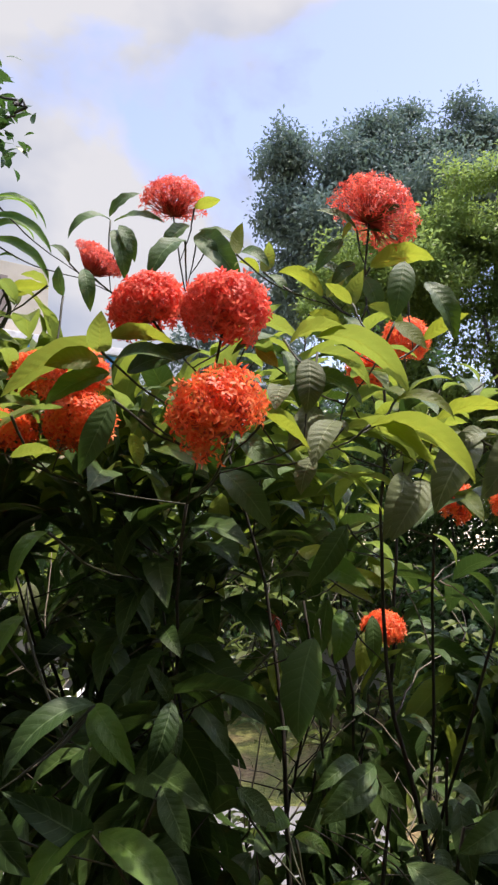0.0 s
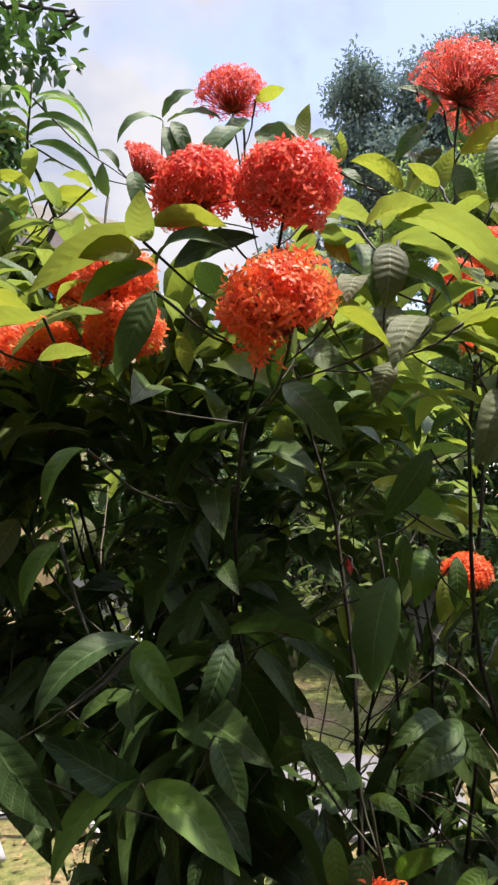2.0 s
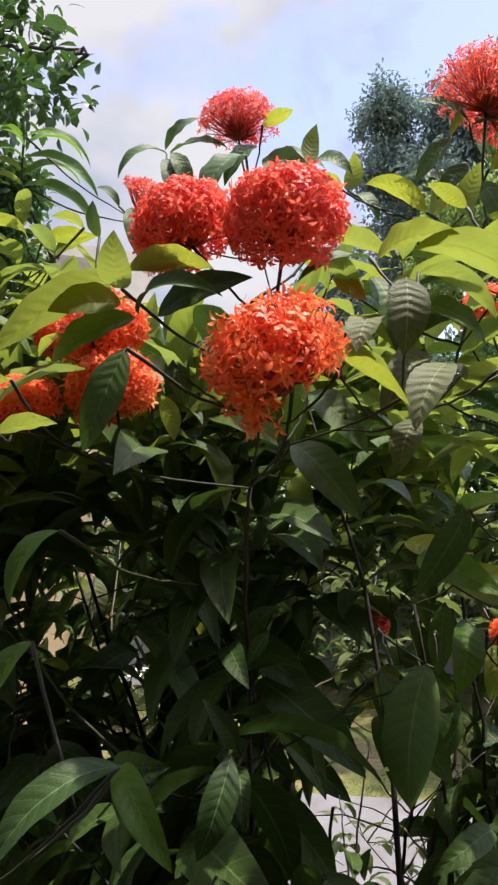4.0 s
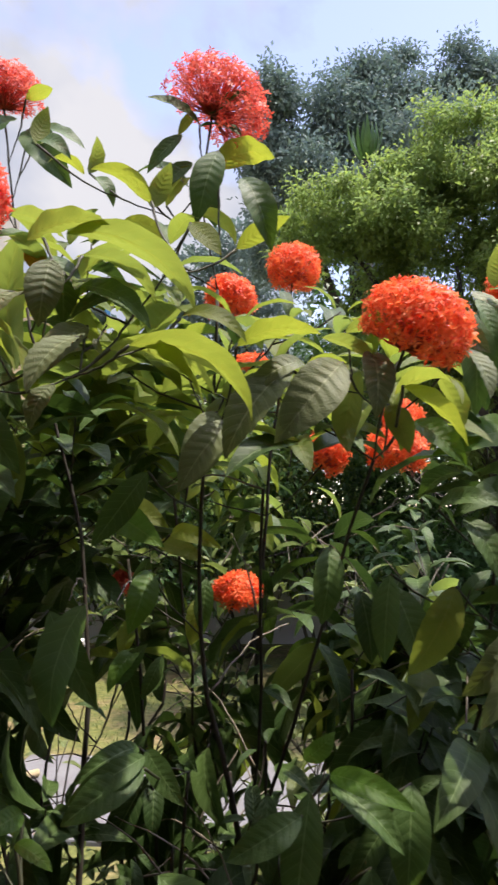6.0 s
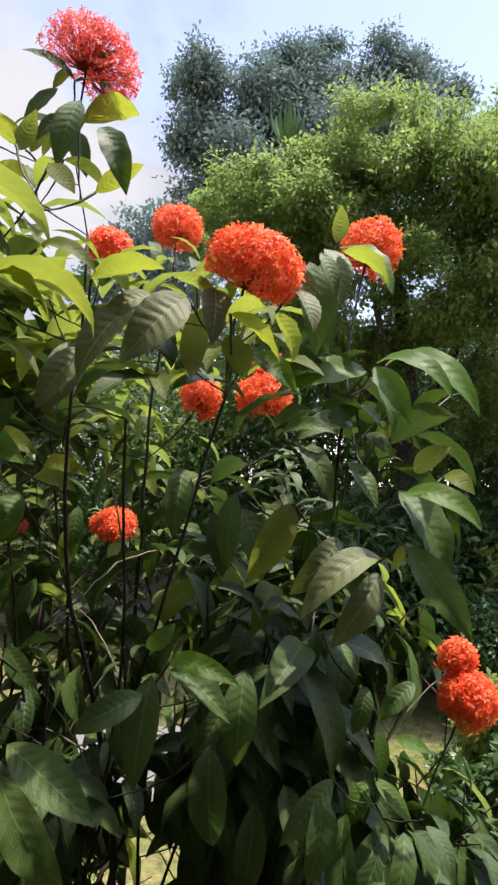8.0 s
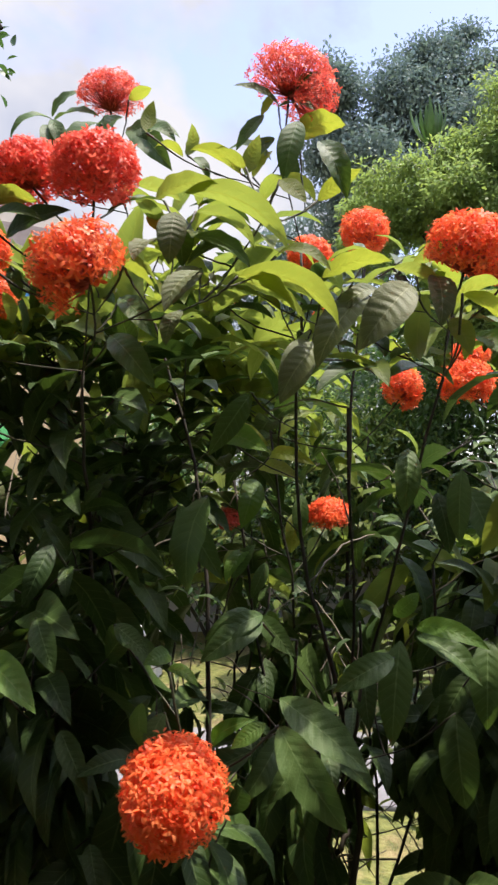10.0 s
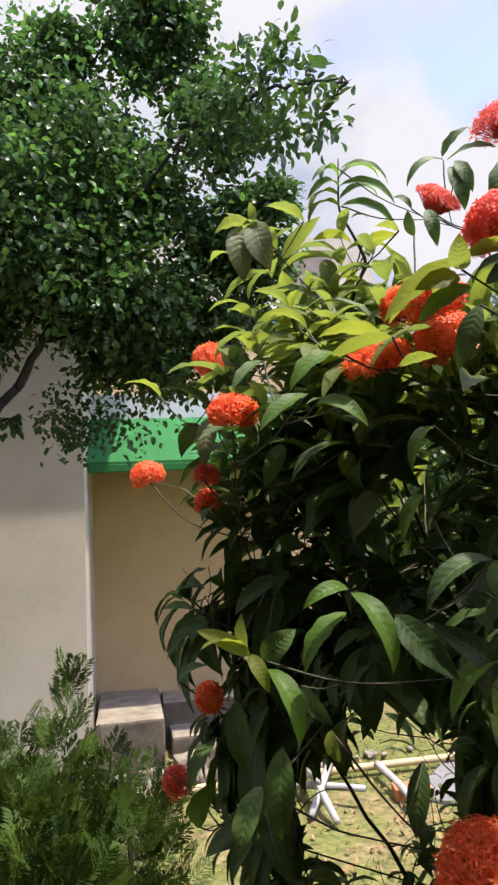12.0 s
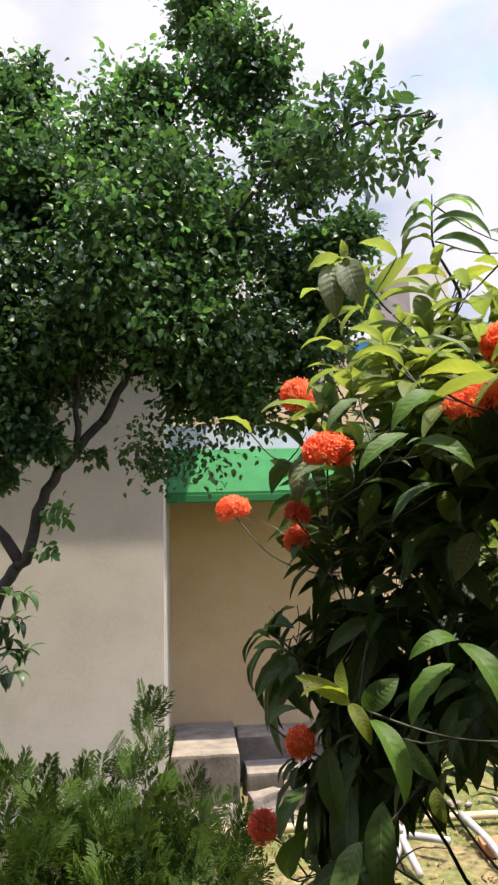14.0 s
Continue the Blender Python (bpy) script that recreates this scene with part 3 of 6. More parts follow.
part("wall", box_mesh("wall", plaster_tan, -4.0, 3.2, 0.0, 4.0, -0.05, 4.75, bevel=0.01), house, "tan plastered wall", hf)
part("band", box_mesh("band", blue_paint, -4.04, 3.24, -0.04, 4.04, 4.75, 4.95, bevel=0.01), house, "blue painted band under the roof", hf)
part("parapet", box_mesh("parapet", white_wash, -4.1, 3.3, -0.1, 4.1, 4.95, 5.08, bevel=0.01), house, "white roof edge", hf)
part("roof_room", box_mesh("roof_room", plaster, -2.4, 1.9, 0.4, 3.4, 5.08, 6.35, bevel=0.01), house, "off-white roof room", hf)
part("shutter", box_mesh("shutter", brown_board, 0.35, 1.25, 0.36, 0.40, 5.25, 6.1, bevel=0.005), house, "dull brown shutter", hf)


# ---- trees ----
def crown_frames(blobs, n, size, seed, per=14, shell=0.45, flat=0.5, spread=0.16, droop=0.3, clear=None):
    """Leaf poses in sprays over the blobs (x, y, z, radius), denser towards the outside, uneven at the edge."""
    g = np.random.default_rng(seed)
    b = np.array(blobs)
    weight = b[:, 3] ** 2.2
    sprays = n // per
    which = g.choice(len(b), sprays, p=weight / weight.sum())
    way = g.normal(size=(sprays, 3))
    way /= np.linalg.norm(way, axis=1)[:, None]
    rad = g.random(sprays) ** shell * (0.75 + 0.45 * g.random(sprays) ** 2)
    centre = b[which, :3] + way * (b[which, 3] * rad)[:, None]
    out_way = way + np.array((0, 0, 0.35))
    c = np.repeat(centre, per, 0)
    o = np.repeat(out_way, per, 0)
    r = np.repeat(b[which, 3], per)
    p = c + g.normal(size=(len(c), 3)) * (np.minimum(r, 1.0) * spread)[:, None] * np.array((1, 1, 0.75))
    y = o * 0.7 + g.normal(size=(len(c), 3)) * 0.7 + np.array((0, 0, -droop))
    y /= np.linalg.norm(y, axis=1)[:, None]
    up = g.normal(size=(len(c), 3)) * flat + np.array((0, 0, 1.0))
    x = np.cross(y, up)
    x /= np.linalg.norm(x, axis=1)[:, None]
    z = np.cross(x, y)
    s = (size * (0.65 + 0.7 * g.random(len(c))))[:, None]
    fr = np.stack([x * s, y * s, z * s, p], axis=2)
    return fr


def lumps(blobs, k, part_of, seed):
    """Each blob broken into k smaller ones, so that the outline is uneven and shade lies between them."""
    g = random.Random(seed)
    res = []
    for x, y, z, r in blobs:
        for _ in range(k):
            d = Vector((g.gauss(0, 1), g.gauss(0, 1), g.gauss(0, 0.8))).normalized() * r * (g.random() ** 0.4) * (1.02 - part_of * 0.6)
            res.append((x + d.x, y + d.y, z + d.z, r * part_of * g.uniform(0.7, 1.2)))
    return res


small_leaf = leaf_geo(4, 2, 0.55, 0.7, 0.3, tip=0.45)[:3]
spray_leaf = leaf_geo(2, 1, 0.46, 0.5, 0.3, tip=0.6)[:3]


def limb(parent, name, points, r0, r1, mat, steps=5, wobble=0.012, sides=8, label=""):
    pts = bend(points, steps, wobble)
    v, f = tube_geo(pts, taper(len(pts), r0, r1), sides)
    return part(name, mesh_of(name, v, f, mat), parent, label)


# dark glossy tree in front of the side wall
tree = thing("tree", pose(-3.62, 1.86, -0.03), label="dark green garden tree with small glossy leaves by the house wall", category="tree")
limb(tree, "trunk", ((-3.56, 1.86, -0.03), (-3.46, 1.88, 0.6), (-3.12, 1.92, 1.27), (-2.91, 1.94, 1.57), (-2.81, 1.96, 1.68), (-2.72, 1.97, 1.93), (-2.63, 2.02, 2.10), (-2.47, 2.12, 2.31)), 0.036, 0.022, bark_dark)
limb(tree, "limb", ((-2.47, 2.12, 2.31), (-2.39, 2.18, 2.50), (-2.30, 2.35, 2.9), (-2.15, 2.55, 3.6), (-2.1, 2.6, 4.6)), 0.024, 0.007, bark_dark)
limb(tree, "limb", ((-2.57, 2.05, 2.17), (-2.55, 2.03, 2.38), (-2.55, 2.0, 2.75), (-2.85, 1.95, 3.5)), 0.018, 0.007, bark_dark)
limb(tree, "limb", ((-2.30, 2.35, 2.9), (-1.52, 2.35, 3.48), (-1.09, 2.17, 3.35), (-0.81, 2.02, 3.21), (-0.65, 1.91, 3.07)), 0.012, 0.003, bark_dark)
limb(tree, "limb", ((-2.85, 1.95, 1.64), (-3.2, 1.72, 2.2), (-3.5, 1.55, 3.0)), 0.03, 0.01, bark_dark)
limb(tree, "limb", ((-2.5, 2.3, 2.6), (-2.2, 2.6, 2.7), (-1.7, 2.95, 3.0)), 0.022, 0.006, bark_dark)
TREE_BLOBS = [
    (-2.42, 2.40, 3.96, 0.55), (-2.02, 2.61, 4.31, 0.38), (-2.87, 1.92, 3.58, 0.49), (-2.21, 2.26, 3.06, 0.62), (-1.67, 2.76, 3.70, 0.30),
    (-1.66, 3.00, 3.17, 0.35), (-2.64, 1.92, 2.65, 0.36), (-2.03, 2.62, 2.58, 0.40),
    (-2.73, 1.84, 2.36, 0.22), (-2.66, 1.88, 2.16, 0.15), (-2.84, 1.84, 2.02, 0.12), (-2.52, 2.09, 2.14, 0.07),
    (-1.50, 3.01, 3.34, 0.19), (-2.98, 1.99, 4.32, 0.19),
    (-2.82, 1.73, 2.89, 0.42), (-1.75, 2.9, 2.75, 0.36), (-2.1, 2.45, 2.48, 0.2), (-3.0, 1.95, 4.1, 0.3), (-3.54, 1.50, 3.30, 0.80), (-2.16, 2.63, 4.85, 0.30), (-2.85, 1.80, 2.30, 0.26),
    (-2.25, 2.26, 4.10, 0.20),
    (-2.06, 2.66, 3.46, 0.28),
]
OUTER_BLOBS = [
    (-1.24, 2.28, 3.53, 0.12), (-1.07, 2.16, 3.47, 0.10), (-0.96, 2.12, 3.42, 0.09), (-0.81, 2.01, 3.25, 0.07), (-0.68, 1.94, 3.11, 0.05), (-0.79, 2.00, 3.02, 0.08), (-0.93, 2.07, 3.15, 0.08), (-1.08, 2.20, 3.19, 0.10), (-1.26, 2.30, 3.33, 0.13), (-1.42, 2.33, 3.42, 0.15),
]


def off_sunlit_wall(fr):
    """Only the leaves whose shadow would miss the sunlit part of the wall."""
    p = fr[:, :, 3]
    room = 0.63 * (p[:, 0] + 3.18) - 0.78 * (p[:, 1] - 3.36)
    drop = p[:, 2] - 5.8 * room
    return fr[(drop < -0.1) | (drop > 2.0)]


part("crown", scatter("crown", small_leaf, off_sunlit_wall(crown_frames(lumps(TREE_BLOBS, 11, 0.42, 4), 100000, 0.041, 21, per=9, spread=0.3)), tree_leaf), tree, "dense dark glossy leaves", kind="stuff")
part("outer_spray", scatter("outer_spray", leaf_geo(4, 2, 0.42, 0.6, 0.3, tip=0.7)[:3], crown_frames([(x, y, z, 1.25 * q) for x, y, z, q in OUTER_BLOBS], 1150, 0.052, 27, per=6, shell=0.35, spread=0.38), tree_leaf), tree, "loose sprays on the outermost branch", kind="stuff")
for x, y, z, q in OUTER_BLOBS:
    near = min(((-1.52, 2.35, 3.48), (-1.09, 2.17, 3.35), (-0.81, 2.02, 3.21), (-0.65, 1.91, 3.07)), key=lambda c: (Vector(c) - Vector((x, y, z))).length)
    limb(tree, "twig", (near, ((near[0] + x) / 2 - 0.02, (near[1] + y) / 2, (near[2] + z) / 2 + 0.01), (x, y, z)), 0.005, 0.002, bark_dark, sides=5)
part("hanging_spray", scatter("hanging_spray", small_leaf, crown_frames([(-2.39, 2.46, 2.20, 0.2), (-2.37, 2.45, 2.04, 0.12), (-2.16, 2.57, 2.16, 0.16), (-2.37, 2.36, 2.21, 0.15)], 620, 0.038, 28, per=5, spread=0.4, droop=0.6), tree_leaf), tree, "thin hanging sprays under the crown", kind="stuff")
part("new_growth", scatter("new_growth", leaf_geo(5, 2, 0.5, 0.6, 0.3, tip=0.8)[:3], off_sunlit_wall(crown_frames([b for b in TREE_BLOBS if b[2] > 3.0], 9000, 0.044, 22, per=10, shell=0.3, spread=0.12)), tree_leaf_new), tree, "bright green new leaves", kind="stuff")
part("sprout", scatter("sprout", small_leaf, crown_frames([(-2.65, 2.0, 1.86, 0.06), (-2.69, 2.0, 1.70, 0.05)], 90, 0.045, 23, per=6, spread=0.5), tree_leaf_new), tree, "bright young sprout on the trunk", kind="stuff")

# feathery light green tree across the garden
grove = thing("tree", pose(2.6, 6.4, -0.03), label="spreading light green tree with fine feathery leaves", category="tree")
limb(grove, "trunk", ((2.6, 6.4, -0.03), (2.55, 6.35, 1.0), (2.6, 6.2, 2.2), (2.5, 6.1, 3.4)), 0.13, 0.07, bark_dark)
for a in (((2.58, 6.25, 2.0), (1.9, 6.2, 3.1), (1.2, 6.3, 4.3)), ((2.6, 6.2, 2.2), (3.1, 5.9, 3.3), (3.6, 5.8, 4.4)), ((2.5, 6.1, 3.4), (2.4, 6.2, 4.2), (2.5, 6.3, 5.2)),
          ((2.6, 6.25, 2.4), (3.2, 6.0, 3.0), (4.0, 5.9, 4.0)), ((2.58, 6.3, 1.8), (2.3, 5.9, 2.7), (2.1, 5.8, 3.8))):
    limb(grove, "limb", a, 0.06, 0.015, bark_dark)
GROVE_BLOBS = [
    (1.11, 6.28, 4.48, 0.55), (1.66, 6.26, 4.68, 0.62), (2.45, 6.2, 4.92, 0.62), (1.99, 5.87, 4.13, 0.77), (2.80, 5.72, 4.23, 0.85), (3.61, 5.75, 4.51, 0.90),
    (2.44, 5.69, 3.36, 0.65), (1.5, 6.2, 3.2, 0.6), (2.2, 6.4, 2.6, 0.6), (3.13, 5.59, 3.25, 0.74), (4.24, 5.71, 3.98, 1.27), (3.5, 6.0, 2.6, 0.6), (4.4, 6.0, 2.7, 0.8), (2.9, 6.3, 2.1, 0.55), (5.2, 6.2, 3.0, 0.8), (1.49, 6.29, 3.94, 0.48), (0.89, 6.86, 4.24, 0.40), (4.03, 6.64, 5.5, 0.5),
    (2.32, 5.89, 4.99, 0.55), (2.90, 5.72, 4.74, 0.60), (3.41, 5.66, 4.60, 0.60), (3.33, 5.54, 3.91, 0.60), (1.91, 5.99, 4.62, 0.50), (1.46, 6.09, 4.36, 0.50), (1.01, 6.26, 4.29, 0.45), (2.14, 6.01, 3.10, 0.55), (2.71, 5.83, 2.98, 0.60), (2.52, 5.58, 3.71, 0.60),
]
part("crown", scatter("crown", spray_leaf, crown_frames(lumps(GROVE_BLOBS, 13, 0.31, 5), 230000, 0.048, 31, per=22, spread=0.31, flat=0.35), grove_leaf), grove, "feathery light green leaves", kind="stuff")

# tall dark trees beyond, distance haze put into their leaf colour
far = thing("tree", pose(2.6, 14.2, -0.03), label="tall dark green tree beyond the garden, bluish haze in its colour", category="tree", group="tall trees beyond the garden")
limb(far, "trunk", ((2.6, 14.2, -0.03), (2.5, 14.1, 3), (2.6, 13.9, 6), (2.4, 13.7, 9.5)), 0.28, 0.1, bark_dark, wobble=0.03)
for a in (((2.55, 14, 5), (1.8, 13.6, 7), (1.2, 13.3, 9.6)), ((2.55, 14, 5.5), (3.2, 13.8, 8), (3.5, 13.7, 10.8)), ((2.6, 13.9, 6), (4.2, 13.6, 8.2), (5.4, 13.5, 10.4))):
    limb(far, "limb", a, 0.13, 0.04, bark_dark, wobble=0.03)
FAR_BLOBS = [
    (1.23, 13.22, 9.97, 0.95), (1.02, 13.39, 8.94, 1.0), (3.49, 13.71, 11.16, 1.0), (2.57, 13.55, 9.66, 1.32), (4.23, 13.70, 10.30, 1.3), (5.45, 13.43, 10.78, 1.0),
    (6.31, 13.35, 10.28, 0.7), (2.17, 13.29, 8.24, 1.39), (4.45, 12.88, 8.45, 1.74), (1.6, 13.4, 7.2, 1.2), (3.4, 13.2, 6.8, 1.5),
]
part("crown", scatter("crown", spray_leaf, crown_frames(lumps([(x - 0.30, y, z - 0.10, r * 0.96) for x, y, z, r in FAR_BLOBS], 10, 0.36, 6), 120000, 0.105, 41, per=20, spread=0.40), far_leaf_hazed), far, "dark green foliage with gaps, bluish haze in its colour", kind="stuff")
far2 = thing("tree", pose(9.2, 14.4, -0.03), label="dark tree beyond the garden, partly hidden", category="tree", group="tall trees beyond the garden")
limb(far2, "trunk", ((9.2, 14.4, -0.03), (9.1, 14.2, 5), (9.2, 13.9, 10)), 0.25, 0.08, bark_dark, wobble=0.03)
part("crown", scatter("crown", spray_leaf, crown_frames([(8.6, 13.8, 11.5, 0.8), (9.45, 13.76, 10.96, 1.32), (8.41, 13.97, 10.4, 0.93), (9.0, 13.8, 8.8, 1.7), (10.4, 13.6, 9.5, 1.9)], 25000, 0.18, 43, per=24, spread=0.15), far_leaf_hazed), far2, kind="stuff")
far3 = thing("tree", pose(-0.6, 21.2, -0.03), label="distant tree low over the roofs, paled by haze in its colour", category="tree", group="tall trees beyond the garden")
limb(far3, "trunk", ((-0.6, 21.2, -0.03), (-0.6, 21.0, 5), (-0.4, 20.8, 10)), 0.25, 0.08, bark_dark, wobble=0.03)
part("crown", scatter("crown", spray_leaf, crown_frames([(0.1, 20.2, 9.9, 0.9), (-1.0, 21.2, 9.9, 1.0), (-0.4, 20.8, 8.4, 1.6), (0.8, 20, 8.4, 1.3), (-2.0, 21.4, 8.4, 1.1), (-3.0, 21, 5.5, 2.2), (-0.6, 21, 5.5, 2.4), (1.6, 20.5, 6.0, 2.2), (3.5, 20, 5.5, 2.2)], 27000, 0.2, 45, per=24, spread=0.15), far_leaf_hazed), far3, kind="stuff")

# slender palm top above the light green tree
palm = thing("palm", pose(1.82, 8.4, -0.03), label="slender palm with a tuft of upright fronds", category="palm")
limb(palm, "trunk", ((1.82, 8.4, -0.03), (1.84, 8.42, 3), (1.82, 8.4, 6.2)), 0.07, 0.05, bark_dark)
frond = leaf_geo(8, 2, 0.12, 0.8, 0.3)
for k in range(15):
    a = 2 * math.pi * k / 15
    o = Vector((math.cos(a), math.sin(a), 0)) * pick(random, 0.08, 0.26)
    b = Vector((1.82, 8.4, 6.12))
    part("frond", mesh_of("frond", *frond[:2], tree_leaf, frond[2]), palm, "", aim(b, b + o + Vector((0, 0, pick(random, 0.35, 0.6))), o + Vector((0, 0, 0.1)), frond[3]))

# shrubs under the light green tree; some dark ones stand in for shade
for i, (x, y, z, r, n, mt, label) in enumerate(((4.0, 7.9, 2.5, 2.3, 30000, tree_leaf, "dark shrub added to fill the shade under the trees"), (2.6, 8.2, 2.5, 2.2, 30000, tree_leaf, "dark shrub added to fill the shade under the trees"),
                                                (3.45, 5.9, 0.85, 0.75, 9000, grove_leaf, "olive green hedge shrub"), (3.9, 6.8, 1.2, 1.0, 11000, tree_leaf, "dark green clipped hedge shrub"), (2.05, 5.9, 0.9, 0.85, 17000, tree_leaf, "dark leafy shrub behind the flowering shrub"), (3.0, 6.3, 1.0, 0.95, 19000, tree_leaf, "dark leafy shrub behind the flowering shrub"), (2.85, 4.95, 0.55, 0.55, 7000, tree_leaf, "dark green clipped hedge shrub"),
                                                (1.85, 3.4, 0.2, 0.28, 2600, tree_leaf, "low dark green shrub added in place of shade on the ground"), (2.35, 3.5, 0.25, 0.34, 3200, tree_leaf, "low dark green shrub added in place of shade on the ground"),
                                                (2.42, 4.05, 0.32, 0.36, 4800, grove_leaf, "low green shrub beside the path"), (4.6, 5.2, 0.8, 0.9, 7000, tree_leaf, "dark green clipped hedge shrub"), (5.6, 8.2, 2.4, 2.4, 26000, tree_leaf, "dark shrub added to fill the shade under the trees"),
                                                (1.2, 8.6, 2.2, 1.7, 18000, grove_leaf, "pale green low shrub in the sun"), (0.3, 8.7, 2.0, 2.1, 22000, tree_leaf, "dark leafy shrub along the boundary wall"), (-1.2, 8.9, 1.9, 1.9, 20000, grove_leaf, "leafy green shrub along the boundary wall"), (-2.6, 8.8, 1.8, 1.8, 18000, tree_leaf, "dark leafy shrub along the boundary wall"), (1.7, 6.6, 0.6, 0.6, 6000, grove_leaf, "pale green low shrub in the sun"))):
    sh = thing("shrub", pose(x, y, -0.03), label=label, category="shrub", group="shrubs at the back of the garden")
    for k in range(4):
        a = 1.6 * k + i
        limb(sh, "stem", ((x + 0.05 * math.cos(a), y + 0.05 * math.sin(a), -0.03), (x + 0.3 * r * math.cos(a), y + 0.3 * r * math.sin(a), 0.5 * z), (x + 0.5 * r * math.cos(a), y + 0.5 * r * math.sin(a), z + 0.2 * r)), 0.025, 0.008, bark_dark)
    g = random.Random(i)
    blobs = [(x + g.uniform(-0.5, 0.5) * r, y + g.uniform(-0.5, 0.5) * r, max(0.25 * r, z + g.uniform(-0.5, 0.45) * r), r * g.uniform(0.35, 0.6)) for _ in range(9)]
    part("foliage", scatter("foliage", spray_leaf, crown_frames(blobs, int(n * (0.62 if r > 0.6 else 1.6)), 0.095 if r > 0.6 else 0.055, 60 + i, per=14), mt), sh, kind="stuff")

# soft conifer in the near corner
thuja = thing("conifer", pose(-1.88, 1.62, -0.03), label="soft bright green conifer shrub with feathery sprays", category="conifer")
limb(thuja, "trunk", ((-1.88, 1.62, -0.03), (-1.88, 1.62, 0.35), (-1.83, 1.66, 0.8)), 0.03, 0.008, bark_dark)
g = random.Random(8)
needle = leaf_geo(2, 1, 0.22, 0.2, 0.0, tip=0.7)[:3]
fr = []
LEADERS = [(-2.01, 1.94, 1.04), (-2.06, 1.75, 0.93), (-2.11, 1.62, 0.85), (-2.14, 1.53, 0.84), (-1.87, 2.02, 0.79), (-1.77, 1.72, 1.00), (-1.92, 1.60, 0.82), (-2.01, 1.48, 0.78), (-2.2, 1.4, 0.84), (-1.60, 2.0, 0.50), (-1.66, 1.78, 0.68)]
LEADERS += [(-1.88 + g.uniform(-0.38, 0.38), 1.62 + g.uniform(-0.38, 0.38), g.uniform(0.5, 0.92)) for _ in range(26)]
for k in range(1000):
    top = Vector(LEADERS[k % len(LEADERS)])
    foot = Vector((-1.88, 1.62, 0.05)).lerp(Vector((top.x, top.y, 0.1)), 0.8)
    u = g.random() ** 0.7
    a = g.uniform(0, 6.28)
    axis = foot.lerp(top, u)
    rr = 0.24 * (1.03 - u) + 0.008
    base = axis + Vector((math.cos(a), math.sin(a), 0)) * rr * g.uniform(0.1, 1.0)
    way = Vector((math.cos(a) * (1.3 - 0.9 * u) + g.uniform(-0.35, 0.35), math.sin(a) * (1.3 - 0.9 * u) + g.uniform(-0.35, 0.35), g.uniform(0.5, 1.2))).normalized()
    length = g.uniform(0.09, 0.17) * (1.1 - 0.3 * u)
    side = way.cross(Vector((math.sin(a * 3), math.cos(a * 3), 0.2))).normalized()
    for s in range(12):
        p = base + way * length * s / 12
        for sg in (-1, 1):
            reach = length * 0.55 * (1 - s / 14)
            d = (way * 0.8 + side * sg).normalized()
            for q in range(4):
                b = p + d * reach * q / 4
                e = (d + way * g.uniform(-0.1, 0.6) + side * sg * g.uniform(-0.4, 0.4)).normalized()
                x = e.cross(side.cross(way)).normalized()
                z = x.cross(e)
                l = 0.024 * g.uniform(0.6, 1.4)
                fr.append(np.array([[x[i] * l, e[i] * l, z[i] * l, b[i]] for i in range(3)]))
part("foliage", scatter("foliage", needle, fr, thuja_leaf), thuja, "feathery flat green sprays", kind="stuff")

# young plant with drooping narrow leaves at the edge of the bed
sap = thing("sapling", pose(-1.90, 1.10, -0.03), label="thin sapling with drooping narrow dark leaves", category="sapling")
limb(sap, "stem", ((-1.90, 1.10, -0.03), (-1.895, 1.10, 0.8), (-1.87, 1.09, 1.60)), 0.012, 0.005, bark_dark)
narrow = leaf_geo(6, 2, 0.28, 1.0, 0.3, 0.0)
narrow_mesh = mesh_of("leaf", *narrow[:2], tree_leaf, narrow[2])
g = random.Random(17)
for end in ((-1.661, 1.091, 1.518), (-1.720, 1.116, 1.437), (-1.675, 1.112, 1.360), (-1.772, 1.146, 1.292)):
    foot = Vector((-1.88, 1.095, end[2] - 0.03))
    limb(sap, "twig", (foot, foot.lerp(Vector(end), 0.6) + Vector((0, 0, 0.03)), end), 0.004, 0.0015, bark_dark, sides=5)
    for k in range(15):
        b = foot.lerp(Vector(end), 0.45 + 0.55 * k / 14) + Vector((0, 0, 0.012))
        t = b + Vector((g.uniform(-0.5, 1.0), g.uniform(-0.9, 0.9), g.uniform(-0.9, 0.35))).normalized() * g.uniform(0.04, 0.075)
        part("leaf", narrow_mesh, sap, "", aim(b, t, (0.1, -0.1, 1), narrow[3]))


# ---- the flowering shrub ----
ROOT = Vector((0.18, 1.42, -0.03))
bush = thing("flowering_shrub", Matrix.Translation(ROOT), label="tall ixora shrub with red-orange flower heads and large glossy leaves", category="shrub")
FACING, ARCHING, QUILTED, SPREAD, UPTURNED = (0.0, -1.0, 0.35), (0.0, -0.95, 0.65), (0.12, -0.9, 0.7), (0.05, -0.9, 0.6), (0.25, -0.65, 1.0)
KINDS = (leaf_old, leaf_pale, leaf_shaded, leaf_green, leaf_young_lit, leaf_dying)
SHAPES = [leaf_geo(18, 4, w, sag, fold, rip, 3.5, lance=True) for w, sag, fold, rip in ((0.33, 0.7, 0.45, 0.07), (0.34, 1.1, 0.35, 0.10), (0.25, 1.5, 0.50, 0.05), (0.35, 1.0, 0.6, 0.12), (0.32, 0.5, 0.3, 0.06))]
SHAPES.append(leaf_geo(44, 4, 0.39, 0.9, 0.40, 0.05, 9, lance=True))      # quilted between its side veins
